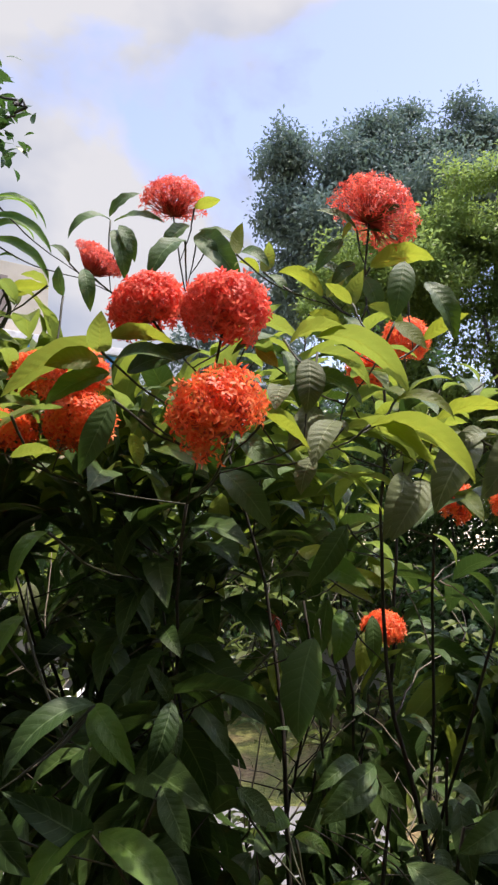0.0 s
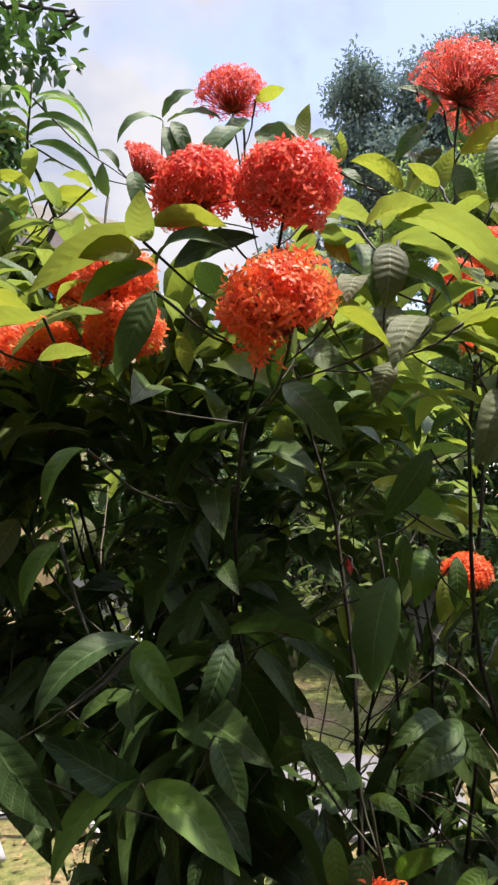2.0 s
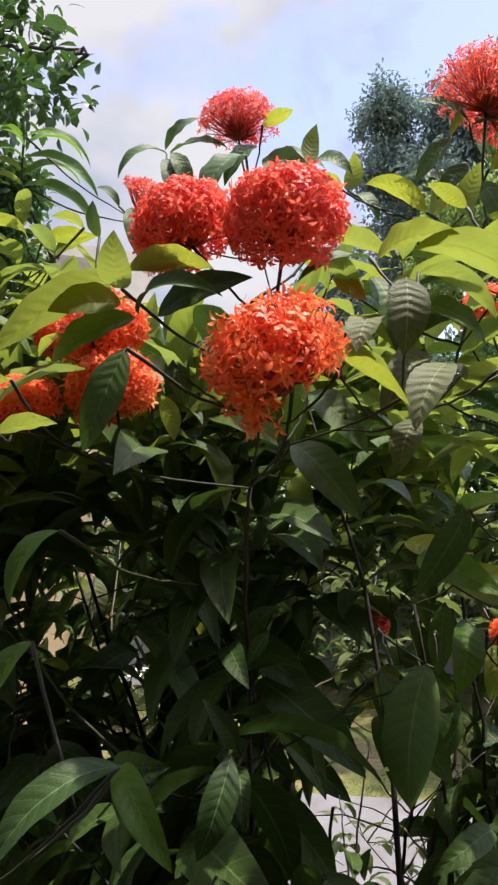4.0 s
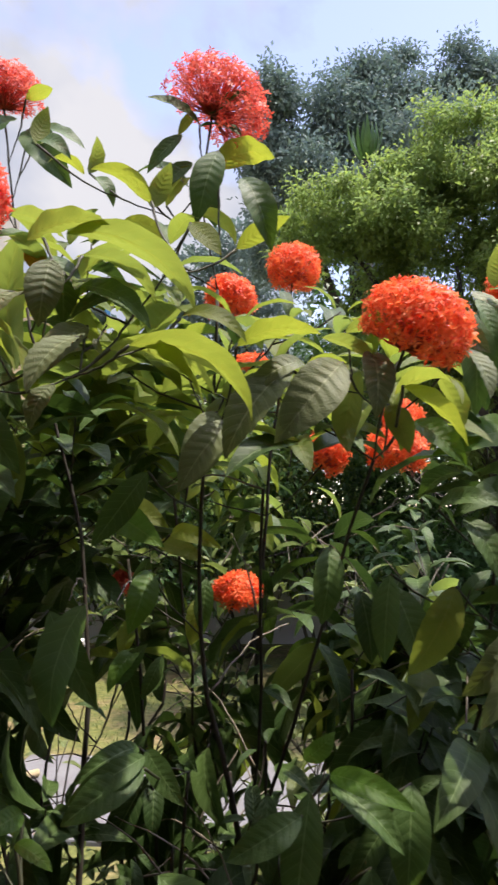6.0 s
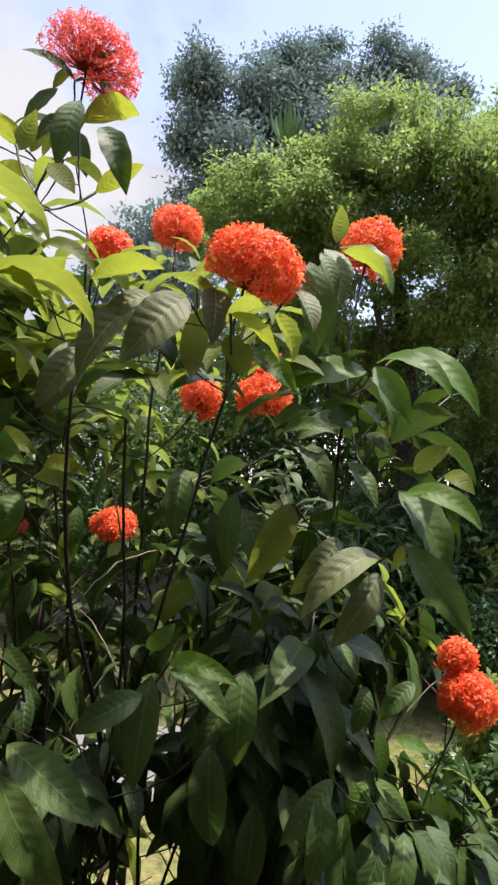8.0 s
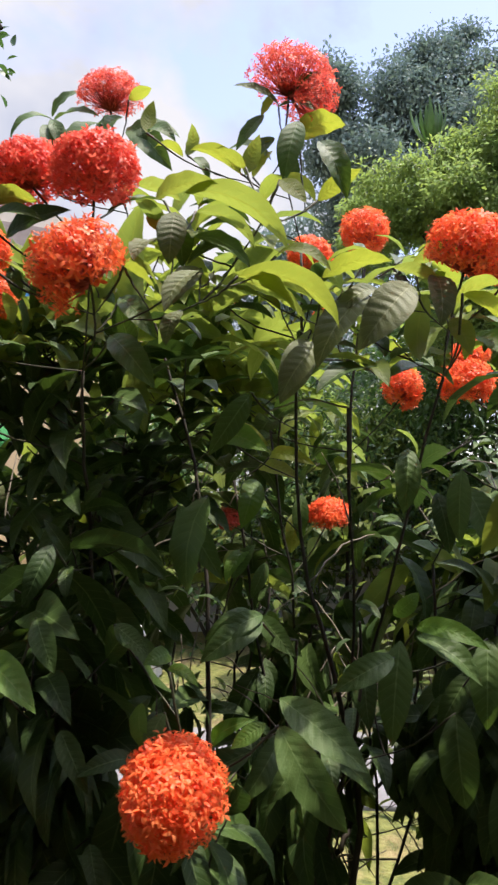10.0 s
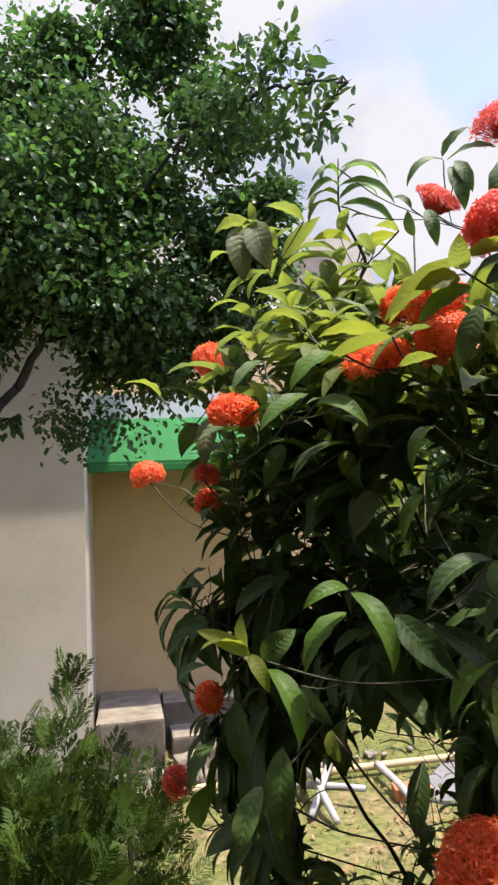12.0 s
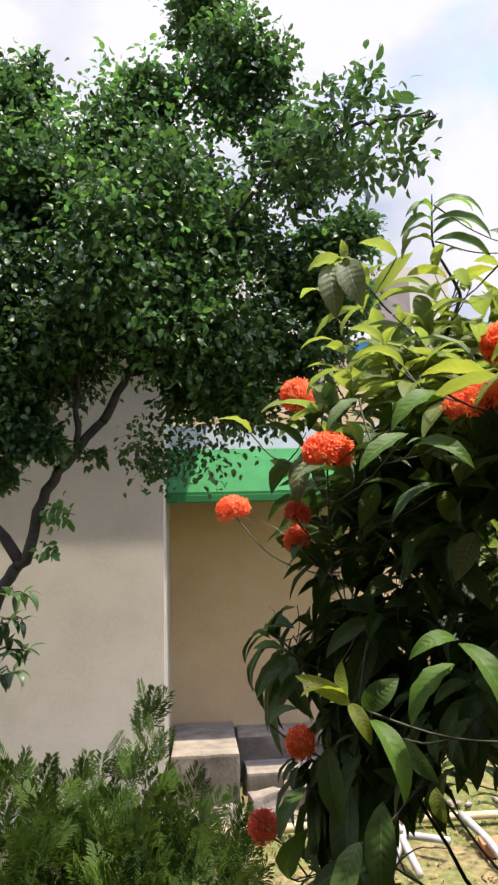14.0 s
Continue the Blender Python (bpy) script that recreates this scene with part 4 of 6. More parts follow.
LEAF_MESH = {(i, k.name): mesh_of("leaf", *s[:2], k, s[2]) for i, s in enumerate(SHAPES) for k in KINDS}
leaf_rng = random.Random(11)
leaf_count = [0]
leaf_bases = []


def leaf_at(base, tip, face, kind, wide=1.0):
    """One leaf of the shrub, from its stalk to its tip, its upper side turned towards face."""
    i = 5 if face is QUILTED else 2 if face is SPREAD else leaf_rng.choice((0, 1, 3, 4)) if face is FACING else leaf_rng.choice((1, 2, 2, 0))
    twist = Vector(face) + Vector((leaf_rng.uniform(-0.45, 0.45), leaf_rng.uniform(-0.2, 0.2), leaf_rng.uniform(-0.25, 0.25)))
    if kind is leaf_young_lit and base[2] > 1.72 and leaf_rng.random() < 0.92:
        twist = Vector((0.6 * twist.x + 0.15, 0.45, 0.95))      # leaves overhead show their lit undersides
    m = aim(base, tip, twist, SHAPES[i][3])
    size = (Vector(tip) - Vector(base)).length
    # short chords are leaves seen end on: they keep a leaf's breadth
    wide *= max(1.0, min(1.3, 0.085 / size)) * leaf_rng.uniform(0.92, 1.1)
    leaf_count[0] += 1
    leaf_bases.append((Vector(base), (Vector(base) - Vector(tip)).normalized()))
    return part("leaf", LEAF_MESH[(i, kind.name)], bush, "", m @ Matrix.Diagonal((wide, 1, 1, 1)))


# main stems from the ground
STEMS = (
    ((0.02, 1.34, -0.03), (0.02, 1.30, 0.45), (-0.08, 1.22, 0.95), (-0.10, 1.12, 1.45), (-0.06, 1.0, 1.75)),
    ((0.12, 1.30, -0.03), (0.14, 1.26, 0.55), (0.10, 1.22, 1.05), (0.08, 1.25, 1.55), (-0.06, 1.30, 2.05)),
    ((0.20, 1.32, -0.03), (0.24, 1.28, 0.5), (0.30, 1.22, 1.0), (0.28, 1.18, 1.5), (0.27, 1.18, 2.0)),
    ((0.28, 1.42, -0.03), (0.38, 1.42, 0.4), (0.52, 1.36, 0.85), (0.62, 1.28, 1.3), (0.70, 1.2, 1.75)),
    ((0.10, 1.50, -0.03), (0.04, 1.56, 0.55), (-0.22, 1.50, 1.05), (-0.42, 1.38, 1.6), (-0.46, 1.27, 2.0)),
    ((0.00, 1.45, -0.03), (-0.10, 1.42, 0.4), (-0.38, 1.30, 0.8), (-0.62, 1.20, 1.15), (-0.75, 1.20, 1.55)),
    ((0.24, 1.55, -0.03), (0.30, 1.64, 0.6), (0.36, 1.66, 1.2), (0.38, 1.60, 1.75), (0.41, 1.60, 2.1)),
    ((0.16, 1.25, -0.03), (0.20, 1.12, 0.4), (0.16, 1.02, 0.75), (0.12, 0.96, 1.05)),
    ((0.32, 1.36, -0.03), (0.45, 1.22, 0.35), (0.66, 1.15, 0.7), (0.78, 1.15, 1.05)),
    ((0.06, 1.28, -0.03), (-0.06, 1.12, 0.45), (-0.16, 0.98, 0.8), (-0.19, 0.9, 1.0)),
    ((0.115, 1.456, -0.030), (0.071, 1.480, 0.753), (0.063, 1.467, 0.895), (0.099, 1.458, 1.028), (0.119, 1.447, 1.162), (0.120, 1.382, 1.336)),
    ((0.179, 1.427, -0.030), (0.178, 1.432, 0.779), (0.176, 1.421, 0.916), (0.157, 1.410, 1.035), (0.147, 1.397, 1.174), (0.181, 1.381, 1.388)),
    ((0.201, 1.397, -0.030), (0.216, 1.382, 0.807), (0.237, 1.379, 0.851), (0.306, 1.376, 0.922), (0.359, 1.374, 0.988), (0.406, 1.315, 1.107), (0.440, 1.254, 1.255)),
    ((0.011, 1.450, -0.030), (-0.102, 1.471, 0.756), (-0.090, 1.457, 0.920), (-0.035, 1.395, 1.092), (-0.010, 1.380, 1.284)),
)
stem_rng = random.Random(3)
THICK = len(STEMS)
for _ in range(16):      # thinner stems that fan out from the same root
    a, top = stem_rng.uniform(-0.9, 0.9), stem_rng.uniform(1.15, 1.75)
    foot = Vector((ROOT.x + stem_rng.uniform(-0.16, 0.16), ROOT.y + stem_rng.uniform(-0.16, 0.12), -0.03))
    tip = Vector((0.1 + 0.62 * a, stem_rng.uniform(0.98, 1.4), top))
    STEMS += ((tuple(foot), tuple(foot.lerp(tip, 0.3) + Vector((-0.06 * a, 0.03, 0.06))), tuple(foot.lerp(tip, 0.65) + Vector((stem_rng.uniform(-0.05, 0.05), 0.04, 0.03))), tuple(tip)),)
stem_pts = []
for k, pts in enumerate(STEMS):
    pts = [Vector(p) + (Vector((stem_rng.uniform(-0.03, 0.03), stem_rng.uniform(-0.03, 0.03), 0)) if 0 < j < len(pts) - 1 else Vector()) for j, p in enumerate(pts)]
    line = bend(pts, 6, 0.005, stem_rng)
    v, f = tube_geo(line, [0.0025 + (0.0125 if k < THICK else 0.006) * (1 - i / len(line)) ** 2.2 for i in range(len(line))], 8)
    part("stem", mesh_of("stem", v, f, bark), bush, "grey-brown woody stem")
    stem_pts += line[4:]


def twig_to(tip, way, r=0.0035, thick=1.0):
    """A twig from the nearest lower stretch of wood to tip, arriving along way; later twigs may branch from it."""
    tip = Vector(tip)
    best = min(stem_pts, key=lambda p: (p - tip).length + 2.0 * max(0.0, p.z - tip.z + 0.06) + (0.5 if (p - tip).length < 0.07 else 0.0))
    span = (tip - best).length
    pts = bend((best, best.lerp(tip, 0.5) + Vector((0, 0, 0.02 * span)) - Vector(way) * 0.10 * span + (tip - best) * 0.06, tip), 5, 0.0008, stem_rng)
    stem_pts.extend(pts[3:-2:2])
    return pts, taper(len(pts), (0.0014 + 0.0021 * min(span, 0.7)) * thick, r * 0.6)


def twig(tip, way, thick=1.0):
    v, f = tube_geo(*twig_to(tip, way, thick=thick), 6)
    return part("twig", mesh_of("twig", v, f, twig_green), bush)


# the long bare sprig
v, f = tube_geo(bend(((-0.494, 1.304, 2.004), (-0.484, 1.296, 2.079), (-0.448, 1.304, 2.161), (-0.449, 1.297, 2.193), (-0.466, 1.277, 2.242), (-0.482, 1.257, 2.289), (-0.478, 1.249, 2.346), (-0.471, 1.242, 2.406)), 4), taper(29, 0.006, 0.0017), 6)
part("twig", mesh_of("twig", v, f, twig_green), bush, "slender upright sprig")

# ---- flower heads ----
FLORET_V, FLORET_F = [(0, 0, -0.1)], []
for k in range(4):
    a = math.pi / 2 * k
    c, s = math.cos(a), math.sin(a)
    n = len(FLORET_V)
    for r, w, z in ((0.10, 0.06, 0.0), (0.42, 0.205, 0.10), (0.80, 0.15, 0.09), (1.14, 0.02, -0.03)):
        for sg in (-1, 1):
            FLORET_V.append((c * r - s * w * sg, s * r + c * w * sg, z))
    for i in range(3):
        FLORET_F.append((n + 2 * i, n + 2 * i + 1, n + 2 * i + 3, n + 2 * i + 2))
    FLORET_F.append((0, n + 1, n))
FLORET_MESH = mesh_of("floret", FLORET_V, FLORET_F, petal_single)


view_spots = []


def flower_head(centre, r, petals, lean=(0, 0, 1), n=200, reach=118, tall=1.0, pieces=False, size=0.0084, seed=0, stalks=110, hollow=0.5):
    """A domed head of four-petalled florets on thin red tubes, open beneath."""
    g = np.random.default_rng(seed)
    n = n if pieces else int(n * (4.0 if r > 0.04 else 2.8))
    c, up = Vector(centre), Vector(lean).normalized()
    turn = up.to_track_quat("Z", "Y").to_matrix()
    view_spots.append((c, r + (0.075 if c.y > 1.3 else 0.03)))
    core = c - up * hollow * r * tall
    reach = min(155, reach + 15)
    ragged = turn @ Vector(g.normal(size=3) * np.array((1, 1, 0.2))).normalized()
    zmin = math.cos(radians(reach))
    frames, verts, faces = [], [], []
    bumps = [Vector(g.normal(size=3)).normalized() for _ in range(7)]
    for i in range(n):
        z = 1 - (1 - zmin) * (i + 0.5) / n
        a = 2.399963 * i + g.uniform(-0.2, 0.2)
        if z < zmin + 0.45 and g.random() < 0.25:
            continue
        q = math.sqrt(max(0, 1 - z * z))
        d = Vector((q * math.cos(a), q * math.sin(a), z))
        bulge = (0.86 if i % 3 == 1 else 1.0) + 0.2 * max(d.dot(l) for l in bumps) - 0.14 + max(-0.1, min(0.1, g.normal() * 0.06))
        p = c + turn @ Vector((d.x * r, d.y * r, d.z * r * tall)) * bulge
        if z < zmin + 0.3 and d.z < 0.2 and (turn @ d).dot(ragged) > 0.2:
            p.z -= r * g.uniform(0.03, 0.2)      # florets that hang from the rim
        face = (turn @ d + Vector(g.normal(size=3)) * 0.5 + Vector((0, 0, 0.12))).normalized()
        x = face.orthogonal().normalized()
        x = (Matrix.Rotation(g.uniform(0, 6.28), 3, face) @ x)
        y = face.cross(x)
        s = size * g.uniform(0.8, 1.25)
        m = Matrix((x, y, face)).transposed().to_4x4() @ Matrix.Diagonal((s, s, s * g.uniform(0.4, 2.6), 1))
        m.translation = p
        if i % 6 == 4:
            m = Matrix((x, y, face)).transposed().to_4x4() @ Matrix.Diagonal((0.4 * s, 0.4 * s, -s * g.uniform(5, 8), 1))
            m.translation = p      # a closed bud
        frames.append(m)
        if i % max(1, n // stalks) == 0:
            fork = core.lerp(p, 0.4) + Vector(g.normal(size=3)) * 0.06 * r
            v, f = tube_geo((core, fork, p - face * 0.001), (0.0016, 0.0011, 0.0008), 3)
            k = len(verts)
            verts += v
            faces += [tuple(j + k for j in ff) for ff in f]
    head = part("flower_head", mesh_of("flower_head", verts, faces, stalk_red), bush, "domed red-orange ixora flower head")
    if pieces:
        for m in frames:
            part("floret", FLORET_MESH, head, "", m)
        inner = [np.array(m @ Matrix.Translation((g.uniform(-0.6, 0.6), g.uniform(-0.6, 0.6), -0.8)))[:3] for m in frames if m.to_3x3().determinant() > 0]
        part("blossom", scatter("blossom", (FLORET_V, FLORET_F, None), inner, petals), head, "florets deeper in the head", kind="stuff")
    else:
        part("blossom", scatter("blossom", (FLORET_V, FLORET_F, None), [np.array(m)[:3] for m in frames], petals), head, "many four-petalled florets", kind="stuff")
    twig(core, up, 0.65)
    return head


flower_head((-0.121, 1.336, 2.410), 0.062, petal_red, (0.05, -0.2, 1), 175, 82, 0.85, size=0.0066, seed=1, stalks=170, hollow=0.45)
flower_head((0.264, 1.182, 2.286), 0.076, petal_red, (0.62, -0.15, 0.8), 230, 92, 0.95, size=0.0068, seed=2, stalks=230, hollow=0.12)
flower_head((0.003, 0.871, 1.999), 0.052, petal_red, (0.1, -0.3, 1), 260, 125, 0.95, seed=3)
flower_head((-0.102, 0.897, 2.013), 0.050, petal_red, (-0.3, -0.2, 1), 210, 115, 0.8, seed=4)
flower_head((-0.004, 0.825, 1.847), 0.056, petal_orange, (-0.55, -0.4, 0.85), 300, 112, 0.92, pieces=True, size=0.0094, seed=5)
flower_head((-0.274, 1.315, 2.270), 0.056, petal_red, (0.62, -0.3, 0.7), 90, 62, 0.55, size=0.0066, seed=6, stalks=140, hollow=0.9)
flower_head((0.284, 1.405, 2.060), 0.042, petal_orange, (0.2, -0.2, 1), 150, 120, seed=7)
flower_head((0.414, 1.605, 2.190), 0.052, petal_orange, (0.1, -0.2, 1), 190, 120, seed=8)
flower_head((0.517, 0.989, 1.887), 0.062, petal_orange, (0.55, -0.35, 1), 260, 98, 0.85, seed=9)
flower_head((0.775, 1.303, 2.049), 0.051, petal_orange, (0.4, 0, 1), 180, 118, 1.1, seed=10)
flower_head((0.595, 1.450, 1.787), 0.050, petal_orange, (0.1, -0.3, 1), 170, 115, 0.9, seed=11)
flower_head((0.612, 1.479, 1.853), 0.036, petal_orange, (0, -0.2, 1), 110, 110, 0.8, seed=12)
flower_head((0.467, 1.469, 1.785), 0.038, petal_orange, (0.3, -0.3, 1), 130, 120, 1.1, seed=13)
flower_head((0.301, 1.472, 1.528), 0.042, petal_orange, (0, -0.5, 1), 120, 90, 0.6, seed=14)
flower_head((0.063, 1.656, 1.523), 0.030, petal_red, (0, -0.5, 1), 80, 100, 0.8, seed=15)
flower_head((0.094, 0.884, 1.188), 0.062, petal_orange, (-0.45, -0.6, 0.7), 380, 102, 1.05, size=0.0095, seed=16)
flower_head((-0.197, 0.842, 1.097), 0.060, petal_orange, (-0.1, -0.5, 1), 260, 120, 0.9, seed=17)
flower_head((0.894, 1.181, 1.259), 0.042, petal_orange, (0.3, -0.5, 1), 200, 125, seed=18)
flower_head((0.886, 1.204, 1.321), 0.030, petal_orange, (0.1, -0.5, 1), 90, 110, seed=19)
flower_head((-0.947, 1.417, 2.049), 0.044, petal_orange, (-0.3, 0, 1), 160, 125, seed=20)
flower_head((-0.597, 0.913, 1.782), 0.041, petal_orange, (0.3, -0.4, 1), 170, 105, 0.8, seed=21)
flower_head((-1.243, 1.506, 1.757), 0.046, petal_orange, (0, -0.2, 1), 150, 115, 0.8, seed=22)
flower_head((-0.821, 1.168, 1.641), 0.026, petal_orange, (-0.2, -0.3, 1), 90, 115, seed=23)
flower_head((-0.774, 1.094, 1.693), 0.026, petal_red, (0.2, 0.3, 1), 90, 110, 0.8, seed=24)
flower_head((-0.743, 1.023, 1.245), 0.023, petal_orange, (0.3, -0.6, 1), 120, 120, 1.4, seed=25)
flower_head((-1.008, 1.274, 0.976), 0.032, petal_red, (0.3, -0.5, 1), 130, 120, 1.15, seed=26)
flower_head((-0.324, 0.952, 1.846), 0.055, petal_orange, (-0.2, -0.4, 1), 170, 95, 0.65, seed=27)
flower_head((-0.230, 0.997, 1.945), 0.048, petal_orange, (-0.1, -0.2, 1), 160, 115, 0.8, seed=28)
flower_head((-0.214, 0.985, 1.870), 0.046, petal_orange, (-0.1, -0.2, 1), 170, 120, 0.9, seed=29)
flower_head((-0.300, 1.060, 1.965), 0.044, petal_orange, (-0.2, -0.2, 1), 140, 115, 0.8, seed=30)
flower_head((0.321, 1.384, 1.936), 0.028, petal_orange, (0, -0.4, 1), 60, 95, 0.5, seed=31)

# ---- leaves of the outer shoots ----

# shoot under the front flower head
leaf_at((0.055, 0.830, 1.842), (0.105, 0.795, 1.792), FACING, leaf_young_lit)
leaf_at((0.144, 0.864, 1.842), (0.109, 0.818, 1.776), QUILTED, leaf_pale)
leaf_at((0.115, 0.887, 1.798), (0.097, 0.872, 1.748), FACING, leaf_pale)
leaf_at((0.113, 0.867, 1.925), (0.106, 0.857, 1.850), QUILTED, leaf_pale)
leaf_at((0.155, 0.886, 1.847), (0.162, 0.890, 1.831), FACING, leaf_pale)

# broad arching leaves right of the front flower head
leaf_at((0.123, 0.883, 1.959), (0.257, 0.936, 1.890), ARCHING, leaf_young_lit)
leaf_at((0.130, 0.927, 1.952), (0.208, 0.966, 1.909), ARCHING, leaf_young_lit)
leaf_at((0.163, 0.928, 1.846), (0.271, 0.875, 1.774), ARCHING, leaf_young_lit)
leaf_at((0.123, 0.950, 1.927), (0.199, 0.989, 1.886), ARCHING, leaf_old)
leaf_at((0.035, 0.963, 2.018), (0.106, 0.940, 1.976), FACING, leaf_young_lit)
leaf_at((0.083, 0.936, 1.976), (0.012, 0.890, 1.940), ARCHING, leaf_old)
leaf_at((0.043, 0.990, 1.981), (0.078, 1.000, 1.954), FACING, leaf_dying)
leaf_at((0.183, 1.002, 1.919), (0.111, 0.955, 1.887), ARCHING, leaf_old)

# broad leaves left of the front flower head
leaf_at((-0.158, 0.863, 1.939), (-0.148, 0.817, 1.977), FACING, leaf_young_lit, 1.05)
leaf_at((-0.161, 0.861, 1.956), (-0.271, 0.821, 1.869), FACING, leaf_young_lit, 0.95)
leaf_at((-0.163, 0.875, 1.930), (-0.226, 0.845, 1.916), FACING, leaf_young_lit, 1.00)
leaf_at((-0.150, 0.861, 1.956), (-0.057, 0.826, 1.934), FACING, leaf_young_lit, 0.95)
leaf_at((-0.149, 0.878, 1.914), (-0.229, 0.863, 1.869), FACING, leaf_green, 0.90)
leaf_at((-0.129, 0.888, 1.917), (-0.028, 0.866, 1.939), FACING, leaf_shaded, 0.90)
leaf_at((-0.125, 0.787, 1.855), (-0.162, 0.784, 1.768), FACING, leaf_old)
leaf_at((-0.103, 0.848, 1.858), (-0.094, 0.856, 1.816), FACING, leaf_old)
leaf_at((-0.145, 0.877, 1.917), (-0.052, 0.837, 1.912), ARCHING, leaf_old)
leaf_at((-0.116, 0.854, 1.828), (-0.106, 0.862, 1.786), FACING, leaf_young_lit)

# shoot tips between the tall flower heads
leaf_at((0.168, 1.180, 2.137), (0.086, 1.132, 2.163), ARCHING, leaf_young_lit)
leaf_at((0.175, 1.181, 2.135), (0.226, 1.179, 2.196), FACING, leaf_young_lit)
leaf_at((0.062, 1.224, 2.206), (0.074, 1.216, 2.264), FACING, leaf_young_lit)
leaf_at((0.185, 1.231, 2.155), (0.224, 1.229, 2.203), FACING, leaf_young_lit)
leaf_at((0.054, 1.223, 2.203), (0.010, 1.176, 2.196), ARCHING, leaf_young_lit)
leaf_at((0.219, 1.231, 2.187), (0.128, 1.263, 2.218), ARCHING, leaf_old)
leaf_at((0.070, 1.226, 2.199), (0.103, 1.219, 2.147), ARCHING, leaf_old)
leaf_at((0.136, 1.132, 2.086), (0.193, 1.126, 2.047), ARCHING, leaf_young_lit)
leaf_at((0.238, 1.125, 2.097), (0.297, 1.123, 2.044), ARCHING, leaf_young_lit)

# collar of the tall right flower head
leaf_at((0.239, 1.200, 2.274), (0.160, 1.163, 2.296), ARCHING, leaf_old)
leaf_at((0.253, 1.180, 2.282), (0.322, 1.148, 2.294), FACING, leaf_old)
leaf_at((0.241, 1.200, 2.271), (0.308, 1.157, 2.226), FACING, leaf_old)
leaf_at((0.234, 1.196, 2.289), (0.207, 1.179, 2.245), FACING, leaf_young_lit)
leaf_at((0.257, 1.185, 2.193), (0.352, 1.101, 2.166), ARCHING, leaf_young_lit)
leaf_at((0.212, 1.198, 2.257), (0.158, 1.200, 2.193), FACING, leaf_old)
leaf_at((0.242, 1.175, 2.171), (0.267, 1.172, 2.093), FACING, leaf_old)
leaf_at((0.229, 1.189, 2.206), (0.184, 1.179, 2.154), ARCHING, leaf_old)

# collar of the tall left flower head
leaf_at((-0.076, 1.316, 2.390), (-0.020, 1.284, 2.390), FACING, leaf_young_lit)
leaf_at((-0.263, 1.378, 2.400), (-0.344, 1.343, 2.342), ARCHING, leaf_old)
leaf_at((-0.265, 1.376, 2.407), (-0.199, 1.378, 2.461), ARCHING, leaf_old)
leaf_at((-0.249, 1.352, 2.383), (-0.138, 1.312, 2.357), ARCHING, leaf_old)
leaf_at((-0.070, 1.343, 2.354), (0.026, 1.335, 2.309), ARCHING, leaf_old)
leaf_at((-0.070, 1.316, 2.333), (0.021, 1.279, 2.208), FACING, leaf_old)
leaf_at((-0.087, 1.311, 2.350), (-0.138, 1.285, 2.271), FACING, leaf_old)
leaf_at((-0.041, 1.275, 2.300), (-0.032, 1.283, 2.255), FACING, leaf_old)
leaf_at((-0.217, 1.255, 2.323), (-0.188, 1.260, 2.247), FACING, leaf_old)
leaf_at((-0.229, 1.257, 2.315), (-0.207, 1.257, 2.210), FACING, leaf_old)
leaf_at((-0.278, 1.225, 2.219), (-0.263, 1.222, 2.132), FACING, leaf_old)
leaf_at((-0.077, 1.141, 2.232), (-0.134, 1.098, 2.137), FACING, leaf_old)
leaf_at((-0.332, 1.316, 2.274), (-0.372, 1.309, 2.309), ARCHING, leaf_old)
leaf_at((0.014, 1.109, 2.188), (0.026, 1.117, 2.251), FACING, leaf_young_lit)
leaf_at((0.019, 1.109, 2.188), (0.070, 1.086, 2.153), ARCHING, leaf_old)

# hanging leaves in the shaded middle
leaf_at((-0.455, 1.513, 1.633), (-0.448, 1.500, 1.535), QUILTED, leaf_pale, 1.15)
leaf_at((-0.401, 1.517, 1.562), (-0.467, 1.529, 1.501), FACING, leaf_old)
leaf_at((0.196, 1.290, 1.636), (0.279, 1.244, 1.614), ARCHING, leaf_young_lit)
leaf_at((0.252, 1.304, 1.565), (0.247, 1.291, 1.477), FACING, leaf_old)
leaf_at((0.171, 1.314, 1.619), (0.252, 1.280, 1.590), ARCHING, leaf_young_lit)
leaf_at((0.239, 1.339, 1.532), (0.226, 1.328, 1.455), FACING, leaf_young_lit)
leaf_at((0.181, 1.324, 1.440), (0.150, 1.309, 1.374), FACING, leaf_old)
leaf_at((-0.008, 0.971, 1.794), (0.061, 0.955, 1.709), FACING, leaf_old)
leaf_at((0.015, 0.947, 1.842), (0.071, 0.926, 1.773), FACING, leaf_old)
leaf_at((0.184, 1.095, 1.722), (0.115, 1.079, 1.623), FACING, leaf_old)
leaf_at((-0.069, 0.907, 1.495), (-0.094, 0.875, 1.418), FACING, leaf_shaded)
leaf_at((-0.208, 0.972, 1.465), (-0.137, 0.941, 1.474), FACING, leaf_shaded)
leaf_at((0.071, 1.054, 1.546), (0.140, 1.031, 1.434), FACING, leaf_old)
leaf_at((0.121, 1.029, 1.557), (0.094, 1.006, 1.420), FACING, leaf_old)
leaf_at((-0.057, 1.079, 1.585), (-0.079, 1.061, 1.550), FACING, leaf_old)

# front shoot low with the arching bright leaf
leaf_at((-0.145, 0.856, 1.363), (-0.041, 0.793, 1.310), UPTURNED, leaf_green)
leaf_at((-0.154, 0.855, 1.367), (-0.210, 0.776, 1.304), UPTURNED, leaf_green)
leaf_at((-0.164, 0.876, 1.347), (-0.239, 0.797, 1.426), ARCHING, leaf_shaded)
